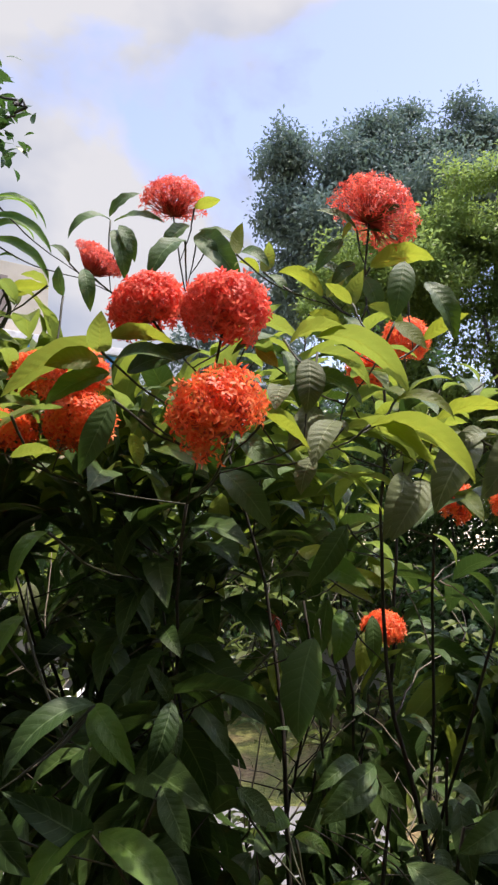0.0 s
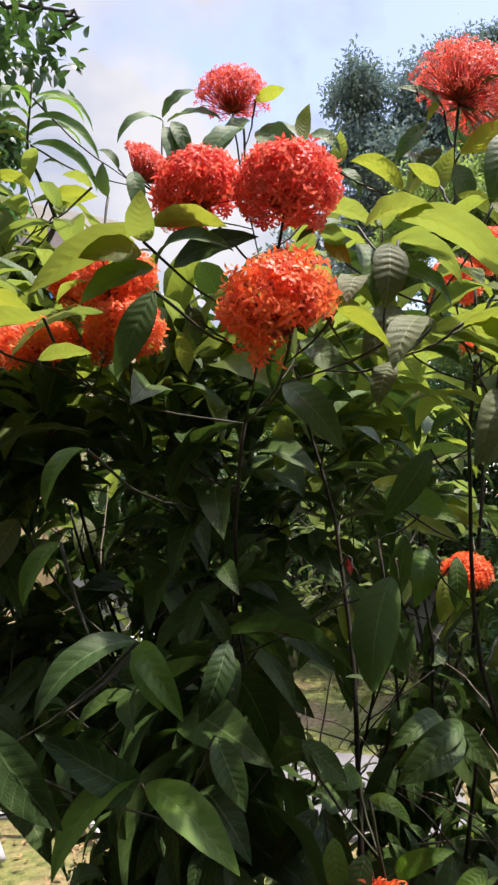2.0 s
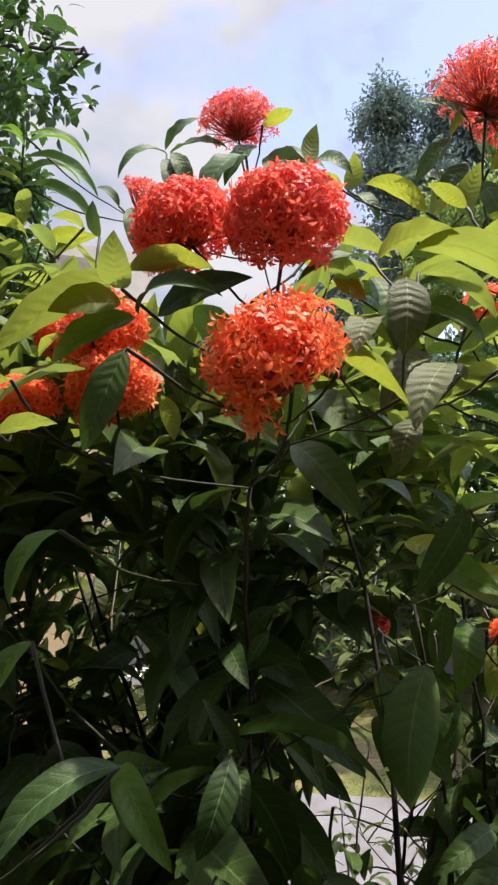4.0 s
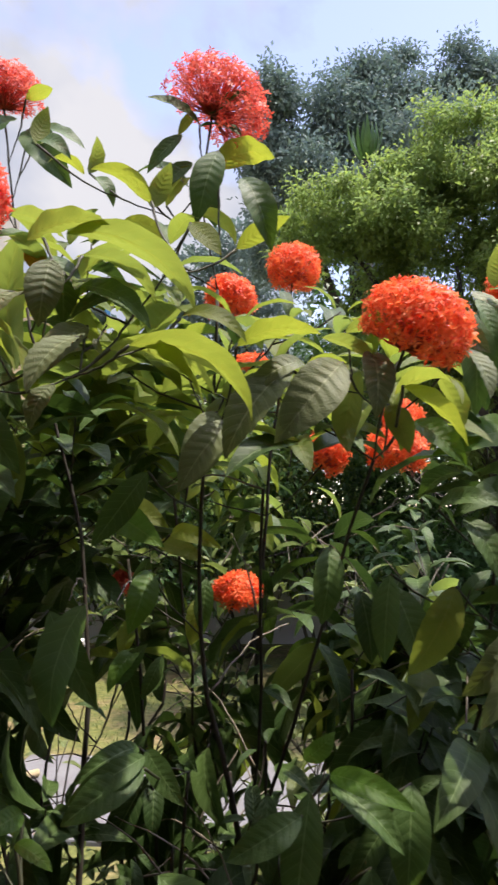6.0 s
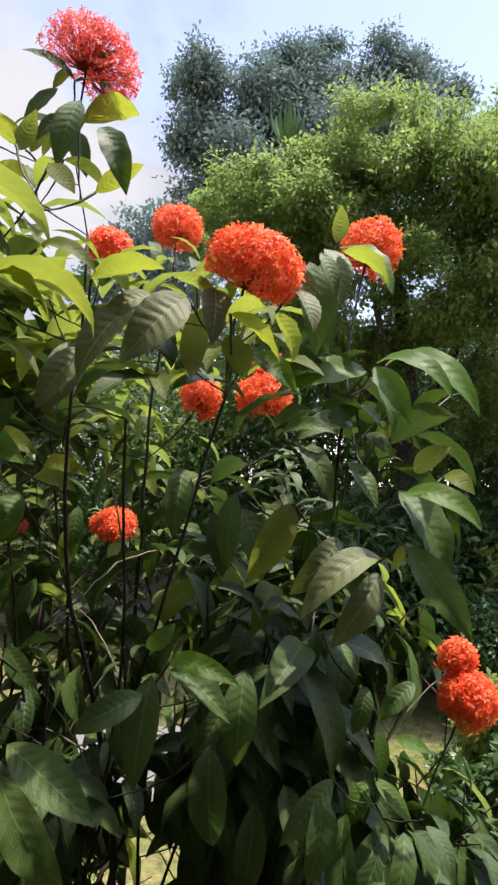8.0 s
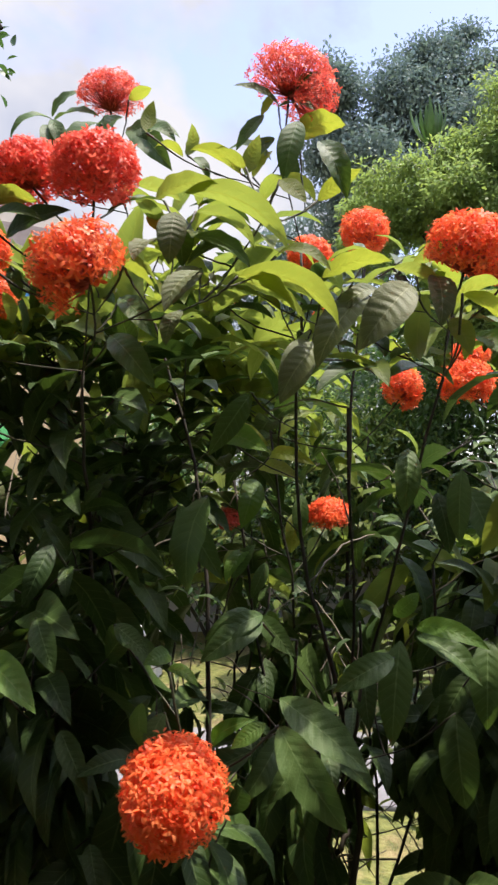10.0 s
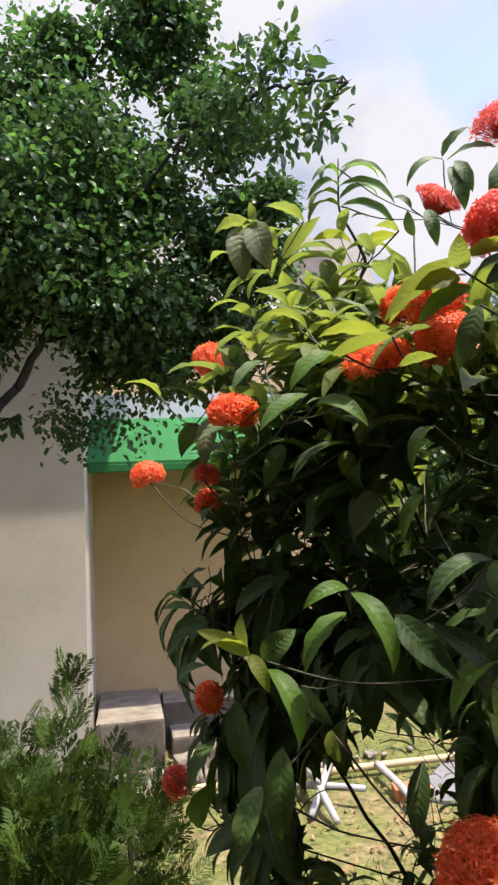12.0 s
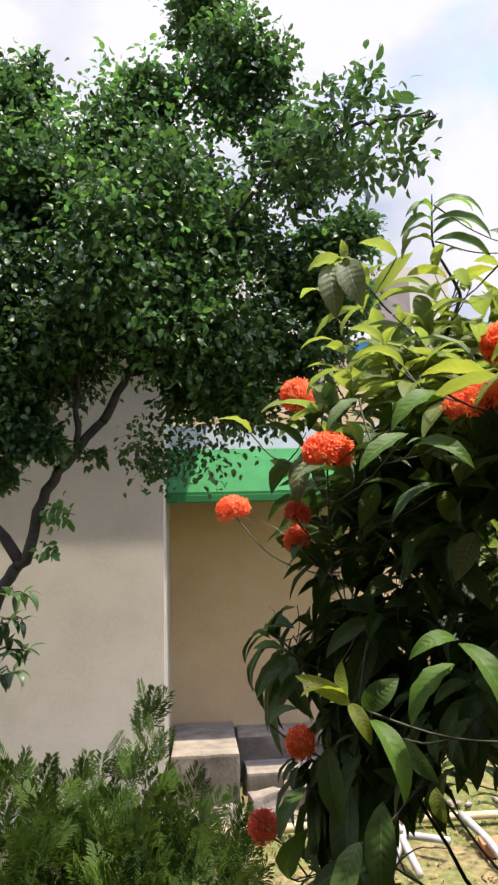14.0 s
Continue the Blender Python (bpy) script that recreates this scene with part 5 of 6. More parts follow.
leaf_at((-0.164, 0.876, 1.350), (-0.209, 0.829, 1.361), FACING, leaf_shaded)
leaf_at((0.082, 0.925, 1.331), (0.124, 0.912, 1.311), ARCHING, leaf_green)
leaf_at((0.005, 0.994, 1.361), (0.060, 0.985, 1.320), FACING, leaf_old)
leaf_at((0.199, 1.013, 1.374), (0.116, 0.969, 1.329), FACING, leaf_old)

# pale young shoots low on the flank
leaf_at((-0.331, 0.758, 1.471), (-0.275, 0.746, 1.366), UPTURNED, leaf_green)
leaf_at((-0.333, 0.756, 1.476), (-0.381, 0.704, 1.454), UPTURNED, leaf_green)
leaf_at((-0.343, 0.768, 1.443), (-0.389, 0.716, 1.367), UPTURNED, leaf_green)
leaf_at((-0.269, 0.758, 1.441), (-0.188, 0.742, 1.364), FACING, leaf_shaded)
leaf_at((-0.497, 0.754, 1.381), (-0.462, 0.745, 1.331), UPTURNED, leaf_young_lit)
leaf_at((-0.464, 0.750, 1.363), (-0.414, 0.734, 1.264), UPTURNED, leaf_green)
leaf_at((-0.497, 0.754, 1.381), (-0.564, 0.716, 1.421), ARCHING, leaf_young_lit)
leaf_at((-0.499, 0.752, 1.384), (-0.533, 0.678, 1.400), ARCHING, leaf_young_lit)
leaf_at((-0.501, 0.751, 1.387), (-0.499, 0.741, 1.444), FACING, leaf_young_lit)
leaf_at((-0.480, 0.762, 1.376), (-0.429, 0.778, 1.417), FACING, leaf_old)
leaf_at((-0.433, 0.791, 1.332), (-0.379, 0.780, 1.283), FACING, leaf_old)
leaf_at((-0.401, 0.818, 1.265), (-0.385, 0.810, 1.223), FACING, leaf_young_lit)
leaf_at((-0.149, 0.834, 1.507), (-0.231, 0.775, 1.442), ARCHING, leaf_shaded)
leaf_at((-0.530, 0.832, 1.167), (-0.549, 0.785, 1.071), FACING, leaf_old)
leaf_at((-0.493, 0.838, 1.227), (-0.497, 0.827, 1.094), FACING, leaf_old)
leaf_at((-0.298, 0.933, 1.198), (-0.313, 0.912, 1.091), FACING, leaf_old)

# grey-green wrinkled leaves under the right front flower head
leaf_at((0.427, 0.977, 1.844), (0.346, 0.940, 1.744), QUILTED, leaf_pale)
leaf_at((0.368, 1.005, 1.841), (0.290, 0.969, 1.728), QUILTED, leaf_pale)
leaf_at((0.296, 1.022, 1.780), (0.234, 1.001, 1.692), QUILTED, leaf_pale)
leaf_at((0.385, 1.022, 1.853), (0.310, 0.997, 1.802), ARCHING, leaf_pale)
leaf_at((0.479, 0.895, 1.800), (0.533, 0.857, 1.733), FACING, leaf_young_lit)
leaf_at((0.475, 0.917, 1.795), (0.521, 0.833, 1.771), ARCHING, leaf_young_lit)
leaf_at((0.515, 1.034, 1.797), (0.508, 1.041, 1.746), FACING, leaf_young_lit)

# leaves by the flower head on the far right
leaf_at((0.645, 1.146, 1.978), (0.663, 1.124, 1.894), FACING, leaf_old)
leaf_at((0.683, 1.150, 1.983), (0.739, 1.093, 1.906), FACING, leaf_young_lit)
leaf_at((0.674, 1.150, 1.997), (0.678, 1.141, 2.059), FACING, leaf_young_lit)
leaf_at((0.623, 1.121, 1.952), (0.630, 1.120, 1.802), FACING, leaf_old)

# bright spread of the right flank
leaf_at((0.727, 1.110, 1.792), (0.821, 1.046, 1.724), ARCHING, leaf_green)
leaf_at((0.722, 1.111, 1.786), (0.760, 1.058, 1.691), FACING, leaf_green)
leaf_at((0.661, 1.171, 1.776), (0.569, 1.134, 1.758), ARCHING, leaf_green)
leaf_at((0.583, 1.144, 1.674), (0.652, 1.074, 1.676), ARCHING, leaf_old)
leaf_at((0.682, 1.116, 1.637), (0.709, 1.061, 1.566), FACING, leaf_old)
leaf_at((0.754, 1.093, 1.592), (0.803, 1.043, 1.464), FACING, leaf_old)
leaf_at((0.725, 1.127, 1.665), (0.754, 1.119, 1.697), FACING, leaf_young_lit)
leaf_at((0.782, 1.105, 1.623), (0.829, 1.074, 1.660), FACING, leaf_young_lit)
leaf_at((0.720, 1.133, 1.775), (0.746, 1.102, 1.680), FACING, leaf_old)
leaf_at((0.696, 1.123, 1.723), (0.641, 1.114, 1.690), ARCHING, leaf_old)
leaf_at((0.713, 1.126, 1.682), (0.746, 1.107, 1.648), ARCHING, leaf_old)
leaf_at((0.762, 1.102, 1.513), (0.750, 1.109, 1.474), FACING, leaf_young_lit)

# folded pale leaves and hanging ones low on the right
leaf_at((0.656, 1.074, 1.523), (0.580, 1.053, 1.446), FACING, leaf_pale)
leaf_at((0.706, 1.050, 1.499), (0.589, 1.015, 1.418), ARCHING, leaf_pale)
leaf_at((0.714, 1.073, 1.473), (0.638, 1.056, 1.372), FACING, leaf_pale)
leaf_at((0.592, 1.105, 1.573), (0.525, 1.098, 1.460), QUILTED, leaf_young_lit)
leaf_at((0.506, 1.103, 1.589), (0.496, 1.100, 1.475), FACING, leaf_old)
leaf_at((0.428, 1.118, 1.625), (0.414, 1.103, 1.523), FACING, leaf_old)
leaf_at((0.604, 1.101, 1.665), (0.643, 1.068, 1.576), FACING, leaf_old)
leaf_at((0.714, 1.151, 1.151), (0.677, 1.134, 1.093), FACING, leaf_green)
leaf_at((0.728, 1.148, 1.157), (0.772, 1.106, 1.102), FACING, leaf_green)
leaf_at((0.732, 1.138, 1.230), (0.731, 1.126, 1.162), FACING, leaf_green)
leaf_at((0.783, 1.120, 1.304), (0.725, 1.116, 1.251), FACING, leaf_old)
leaf_at((0.716, 1.153, 1.292), (0.693, 1.145, 1.223), FACING, leaf_old)
leaf_at((0.758, 1.135, 1.219), (0.803, 1.109, 1.204), ARCHING, leaf_green)
leaf_at((0.752, 1.047, 1.513), (0.822, 1.000, 1.391), FACING, leaf_old)
leaf_at((0.754, 1.067, 1.590), (0.852, 1.027, 1.535), ARCHING, leaf_green)

# large dark leaves over the front stems
leaf_at((0.224, 0.931, 1.258), (0.305, 0.893, 1.146), FACING, leaf_old)
leaf_at((0.224, 0.959, 1.285), (0.334, 0.908, 1.209), FACING, leaf_old)
leaf_at((0.206, 0.941, 1.258), (0.162, 0.922, 1.232), FACING, leaf_green)
leaf_at((0.078, 0.916, 1.278), (0.065, 0.900, 1.225), FACING, leaf_old)
leaf_at((0.011, 0.924, 1.388), (0.059, 0.909, 1.352), FACING, leaf_old)
leaf_at((0.199, 1.019, 1.385), (0.118, 0.991, 1.342), ARCHING, leaf_old)
leaf_at((0.415, 1.026, 1.363), (0.503, 0.980, 1.341), ARCHING, leaf_green)
leaf_at((0.415, 1.027, 1.352), (0.491, 0.984, 1.294), FACING, leaf_old)
leaf_at((0.384, 1.024, 1.381), (0.420, 1.022, 1.413), FACING, leaf_green)
leaf_at((0.379, 0.999, 1.328), (0.296, 0.980, 1.288), FACING, leaf_old)
leaf_at((0.391, 1.017, 1.348), (0.370, 0.989, 1.214), FACING, leaf_old)
leaf_at((0.165, 1.250, 1.601), (0.150, 1.259, 1.502), FACING, leaf_old)
leaf_at((0.115, 1.241, 1.685), (0.202, 1.196, 1.646), ARCHING, leaf_young_lit)
leaf_at((0.129, 1.215, 1.421), (0.172, 1.211, 1.478), FACING, leaf_old)
leaf_at((0.639, 1.047, 1.197), (0.561, 1.022, 1.124), FACING, leaf_old)
leaf_at((0.623, 1.048, 1.182), (0.599, 1.028, 1.071), FACING, leaf_old)
leaf_at((0.519, 1.061, 1.341), (0.506, 1.042, 1.221), FACING, leaf_old)
leaf_at((0.473, 1.090, 1.230), (0.478, 1.083, 1.099), FACING, leaf_old)
leaf_at((0.539, 1.099, 1.148), (0.519, 1.091, 1.018), FACING, leaf_old)

# tall bare sprig and its leaves
leaf_at((-0.471, 1.247, 2.381), (-0.375, 1.294, 2.338), SPREAD, leaf_green, 0.72)
leaf_at((-0.477, 1.251, 2.343), (-0.367, 1.309, 2.288), SPREAD, leaf_green, 0.75)
leaf_at((-0.478, 1.258, 2.298), (-0.372, 1.316, 2.231), SPREAD, leaf_green, 0.75)
leaf_at((-0.475, 1.248, 2.361), (-0.408, 1.336, 2.382), SPREAD, leaf_green, 0.70)
leaf_at((-0.480, 1.254, 2.314), (-0.415, 1.340, 2.338), SPREAD, leaf_green, 0.70)
leaf_at((-0.461, 1.274, 2.272), (-0.429, 1.296, 2.269), SPREAD, leaf_green, 0.90)
leaf_at((-0.476, 1.247, 2.365), (-0.511, 1.170, 2.330), SPREAD, leaf_green, 0.80)
leaf_at((-0.479, 1.249, 2.343), (-0.525, 1.169, 2.288), SPREAD, leaf_green, 0.80)
leaf_at((-0.480, 1.252, 2.323), (-0.523, 1.176, 2.256), SPREAD, leaf_young_lit, 0.80)
leaf_at((-0.475, 1.245, 2.381), (-0.491, 1.184, 2.324), SPREAD, leaf_green, 0.80)
leaf_at((-0.481, 1.256, 2.298), (-0.528, 1.177, 2.236), SPREAD, leaf_young_lit, 0.80)
leaf_at((-0.646, 1.141, 2.259), (-0.605, 1.128, 2.130), QUILTED, leaf_pale)
leaf_at((-0.682, 1.126, 2.252), (-0.668, 1.123, 2.117), QUILTED, leaf_pale)
leaf_at((-0.654, 1.138, 2.259), (-0.706, 1.066, 2.217), ARCHING, leaf_young_lit)
leaf_at((-0.650, 1.139, 2.262), (-0.650, 1.131, 2.306), FACING, leaf_young_lit)
leaf_at((-0.626, 1.239, 2.201), (-0.526, 1.247, 2.283), FACING, leaf_young_lit)
leaf_at((-0.444, 1.302, 2.190), (-0.374, 1.327, 2.229), FACING, leaf_young_lit)

# yellow-green leaves over the heads of the left side
leaf_at((-0.271, 0.861, 1.855), (-0.372, 0.801, 1.812), FACING, leaf_young_lit)
leaf_at((-0.286, 0.877, 1.855), (-0.384, 0.830, 1.867), ARCHING, leaf_young_lit)
leaf_at((-0.353, 0.849, 1.840), (-0.418, 0.786, 1.778), FACING, leaf_green)
leaf_at((-0.246, 0.795, 1.790), (-0.191, 0.797, 1.796), FACING, leaf_young_lit)
leaf_at((-0.544, 1.189, 2.254), (-0.616, 1.149, 2.293), ARCHING, leaf_young_lit)
leaf_at((-0.530, 1.203, 2.209), (-0.439, 1.197, 2.168), ARCHING, leaf_young_lit)
leaf_at((-0.416, 1.206, 2.173), (-0.347, 1.235, 2.185), ARCHING, leaf_young_lit)
leaf_at((-0.320, 1.143, 2.152), (-0.361, 1.122, 2.164), FACING, leaf_young_lit)
leaf_at((-0.282, 1.110, 2.118), (-0.288, 1.098, 2.168), FACING, leaf_old)
leaf_at((-0.473, 0.999, 1.940), (-0.543, 0.961, 1.973), ARCHING, leaf_young_lit)
leaf_at((-0.520, 1.022, 2.001), (-0.578, 0.990, 2.035), ARCHING, leaf_young_lit)
leaf_at((-0.460, 0.999, 1.972), (-0.405, 1.032, 1.928), ARCHING, leaf_young_lit)
leaf_at((-0.429, 0.879, 1.789), (-0.487, 0.808, 1.725), ARCHING, leaf_green)
leaf_at((-0.401, 0.841, 1.760), (-0.312, 0.834, 1.714), ARCHING, leaf_green)
leaf_at((-0.555, 0.971, 1.888), (-0.592, 0.909, 1.824), FACING, leaf_old)
leaf_at((-0.641, 1.030, 1.962), (-0.633, 1.052, 1.859), FACING, leaf_old)

# sunlit leaves of the upper right
leaf_at((0.192, 0.887, 1.840), (0.320, 0.877, 1.759), ARCHING, leaf_young_lit)
leaf_at((0.239, 0.944, 1.886), (0.315, 0.929, 1.853), ARCHING, leaf_young_lit)
leaf_at((0.303, 0.978, 1.863), (0.399, 0.949, 1.870), FACING, leaf_young_lit)
leaf_at((0.248, 0.963, 2.008), (0.285, 0.938, 1.958), FACING, leaf_young_lit)
leaf_at((0.301, 1.015, 1.997), (0.367, 0.994, 2.031), FACING, leaf_young_lit)
leaf_at((0.277, 1.003, 2.120), (0.252, 0.992, 2.018), FACING, leaf_old)
leaf_at((0.308, 1.007, 2.087), (0.344, 0.997, 1.987), FACING, leaf_old)
leaf_at((0.438, 1.028, 1.894), (0.545, 1.011, 1.886), FACING, leaf_young_lit)
leaf_at((0.483, 0.988, 1.796), (0.501, 0.964, 1.736), FACING, leaf_young_lit)
leaf_at((0.454, 1.013, 1.842), (0.437, 1.002, 1.740), FACING, leaf_young_lit)
leaf_at((0.407, 1.008, 1.882), (0.475, 0.984, 1.839), FACING, leaf_young_lit)
leaf_at((0.194, 1.008, 2.055), (0.153, 1.004, 2.087), FACING, leaf_young_lit)
leaf_at((0.191, 1.027, 2.057), (0.216, 1.023, 2.116), FACING, leaf_young_lit)
leaf_at((0.524, 1.040, 1.783), (0.580, 1.007, 1.724), FACING, leaf_green)
leaf_at((0.088, 0.865, 1.944), (0.167, 0.894, 1.974), FACING, leaf_young_lit)

# flank shoots round the small side flower heads
leaf_at((-0.747, 1.168, 1.997), (-0.716, 1.158, 1.910), QUILTED, leaf_pale)
leaf_at((-0.638, 1.134, 1.926), (-0.677, 1.065, 1.837), ARCHING, leaf_old)
leaf_at((-0.691, 1.002, 1.801), (-0.697, 0.971, 1.697), QUILTED, leaf_pale)
leaf_at((-0.889, 1.096, 1.884), (-0.922, 1.008, 1.905), FACING, leaf_young_lit)
leaf_at((-0.560, 1.043, 1.734), (-0.577, 0.989, 1.646), FACING, leaf_old)
leaf_at((-0.440, 1.068, 1.710), (-0.429, 1.064, 1.649), QUILTED, leaf_young_lit)
leaf_at((-0.386, 1.060, 1.630), (-0.416, 1.021, 1.544), QUILTED, leaf_pale)
leaf_at((-0.830, 1.115, 1.402), (-0.857, 1.033, 1.413), ARCHING, leaf_old)
leaf_at((-0.823, 1.123, 1.387), (-0.853, 1.050, 1.344), ARCHING, leaf_old)
leaf_at((-0.816, 1.131, 1.372), (-0.863, 1.051, 1.309), ARCHING, leaf_old)
leaf_at((-0.792, 1.124, 1.362), (-0.837, 1.087, 1.279), FACING, leaf_old)
leaf_at((-0.683, 1.194, 2.079), (-0.595, 1.190, 2.088), ARCHING, leaf_green)
leaf_at((-0.684, 1.196, 2.066), (-0.624, 1.189, 1.999), FACING, leaf_green)
leaf_at((-0.606, 1.148, 1.960), (-0.525, 1.142, 1.959), ARCHING, leaf_young_lit)
leaf_at((-0.522, 1.098, 1.888), (-0.545, 1.035, 1.820), ARCHING, leaf_green)
leaf_at((-0.598, 1.068, 1.784), (-0.501, 1.070, 1.799), ARCHING, leaf_green)
leaf_at((-0.524, 1.140, 1.971), (-0.437, 1.137, 1.974), ARCHING, leaf_young_lit)
leaf_at((-0.818, 1.029, 1.269), (-0.767, 1.057, 1.298), ARCHING, leaf_old)
leaf_at((-0.772, 1.086, 1.144), (-0.805, 1.033, 1.055), FACING, leaf_old)
leaf_at((-0.830, 1.083, 0.973), (-0.757, 1.061, 1.078), FACING, leaf_green)
leaf_at((-0.700, 1.054, 1.236), (-0.670, 1.042, 1.099), FACING, leaf_old)

# leaves about the right front flower head and over the bare stems
leaf_at((0.465, 0.997, 1.862), (0.459, 0.946, 1.772), QUILTED, leaf_pale)
leaf_at((0.575, 1.000, 1.868), (0.595, 0.963, 1.799), QUILTED, leaf_pale)
leaf_at((0.564, 1.009, 1.901), (0.609, 0.996, 1.861), FACING, leaf_pale)
leaf_at((0.649, 1.162, 1.964), (0.658, 1.155, 1.816), FACING, leaf_old)
leaf_at((0.683, 1.272, 2.033), (0.697, 1.220, 1.918), QUILTED, leaf_pale)
leaf_at((0.703, 1.249, 2.027), (0.772, 1.168, 1.919), ARCHING, leaf_green)
leaf_at((0.275, 1.083, 1.801), (0.232, 1.050, 1.695), QUILTED, leaf_pale)
leaf_at((0.553, 1.036, 1.844), (0.574, 1.011, 1.766), FACING, leaf_young_lit)
leaf_at((0.777, 1.208, 1.814), (0.886, 1.101, 1.709), ARCHING, leaf_green)
leaf_at((0.726, 1.168, 1.790), (0.575, 1.144, 1.749), ARCHING, leaf_green)
leaf_at((0.706, 1.181, 1.688), (0.588, 1.100, 1.663), ARCHING, leaf_old)
leaf_at((0.876, 1.212, 1.626), (0.904, 1.161, 1.590), ARCHING, leaf_young_lit)
leaf_at((0.082, 0.881, 1.892), (0.066, 0.834, 1.850), FACING, leaf_pale)
leaf_at((0.039, 0.881, 1.864), (0.103, 0.820, 1.798), ARCHING, leaf_young_lit)
leaf_at((0.131, 0.955, 1.880), (0.084, 0.918, 1.808), FACING, leaf_pale)
leaf_at((0.086, 0.975, 1.971), (0.104, 0.953, 1.881), QUILTED, leaf_old)
leaf_at((0.193, 1.038, 1.878), (0.278, 0.999, 1.803), ARCHING, leaf_young_lit)
leaf_at((0.126, 1.154, 1.667), (0.212, 1.061, 1.624), ARCHING, leaf_green)
leaf_at((0.179, 1.163, 1.588), (0.159, 1.118, 1.507), QUILTED, leaf_green)
leaf_at((0.159, 1.222, 1.469), (0.123, 1.175, 1.417), FACING, leaf_green)
leaf_at((0.182, 1.081, 1.375), (0.112, 1.029, 1.348), ARCHING, leaf_old)
leaf_at((0.191, 1.081, 1.375), (0.244, 1.038, 1.322), FACING, leaf_old)
leaf_at((0.120, 1.043, 1.195), (0.185, 1.012, 1.242), ARCHING, leaf_green)
leaf_at((0.072, 0.978, 1.339), (0.045, 0.937, 1.333), ARCHING, leaf_green)
leaf_at((0.044, 0.931, 1.286), (0.057, 0.906, 1.233), FACING, leaf_green)
leaf_at((0.524, 1.182, 1.564), (0.553, 1.142, 1.457), QUILTED, leaf_old)
leaf_at((0.481, 1.201, 1.557), (0.495, 1.190, 1.456), FACING, leaf_shaded)
leaf_at((0.346, 1.146, 1.296), (0.348, 1.104, 1.199), FACING, leaf_shaded)


# twigs that carry those leaves
done = []
for b, back in leaf_bases:
    if all((b - q).length > 0.05 for q in done):
        done.append(b)
        twig(b, (Vector((0, 0, 1)) + 0.3 * back).normalized(), 0.55)

# ---- the shrub's other shoots ----
BODY = ((0.02, 1.30, 1.48, 0.44, 0.44, 0.46), (0.52, 1.32, 1.35, 0.40, 0.42, 0.50), (-0.42, 1.28, 1.50, 0.36, 0.38, 0.42),
        (0.05, 1.55, 1.55, 0.75, 0.28, 0.45), (0.25, 1.5, 0.95, 0.25, 0.2, 0.16), (0.70, 1.35, 1.15, 0.2, 0.25, 0.32), (0.66, 1.45, 1.4, 0.2, 0.2, 0.25), (-0.72, 1.30, 1.42, 0.26, 0.32, 0.42), (0.62, 1.25, 1.05, 0.34, 0.32, 0.34), (-0.62, 1.20, 1.05, 0.26, 0.26, 0.24),
        (0.0, 1.12, 1.92, 0.34, 0.24, 0.17), (0.38, 1.10, 1.78, 0.30, 0.2, 0.15), (-0.40, 1.15, 1.84, 0.32, 0.28, 0.20), (0.1, 1.5, 1.98, 0.5, 0.3, 0.15),
        (-0.70, 1.22, 1.72, 0.26, 0.28, 0.2), (-0.55, 1.32, 2.04, 0.26, 0.2, 0.15), (-0.60, 1.28, 1.88, 0.28, 0.2, 0.14), (0.0, 0.96, 1.76, 0.32, 0.10, 0.06), (-0.30, 1.0, 1.74, 0.2, 0.12, 0.06), (0.17, 1.08, 2.02, 0.2, 0.14, 0.12), (-0.08, 1.0, 1.52, 0.30, 0.14, 0.22),
        (0.62, 1.15, 1.66, 0.26, 0.24, 0.17), (0.74, 1.12, 1.10, 0.2, 0.18, 0.3), (-0.05, 0.98, 1.2, 0.26, 0.12, 0.2), (-0.33, 1.05, 1.14, 0.26, 0.16, 0.2), (-0.05, 0.95, 1.60, 0.25, 0.1, 0.16))

shoot_rng = random.Random(29)
inner_frames, top_frames, back_frames = [], [], []
INNER = leaf_geo(9, 4, 0.31, 1.0, 0.5, 0.08, 3, lance=True)
twig_v, twig_f = [], []


# camera sight lines to one pale leaf, kept clear of other leaves
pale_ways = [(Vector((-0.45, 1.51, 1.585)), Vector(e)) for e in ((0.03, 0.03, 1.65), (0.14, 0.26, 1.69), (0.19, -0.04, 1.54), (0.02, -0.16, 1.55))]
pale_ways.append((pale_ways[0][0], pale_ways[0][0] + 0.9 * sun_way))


# true if a leaf crosses a camera sight line kept clear
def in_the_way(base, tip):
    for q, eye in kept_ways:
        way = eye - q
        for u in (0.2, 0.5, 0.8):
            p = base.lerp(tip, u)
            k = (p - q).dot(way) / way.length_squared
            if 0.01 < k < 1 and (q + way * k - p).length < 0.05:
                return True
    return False


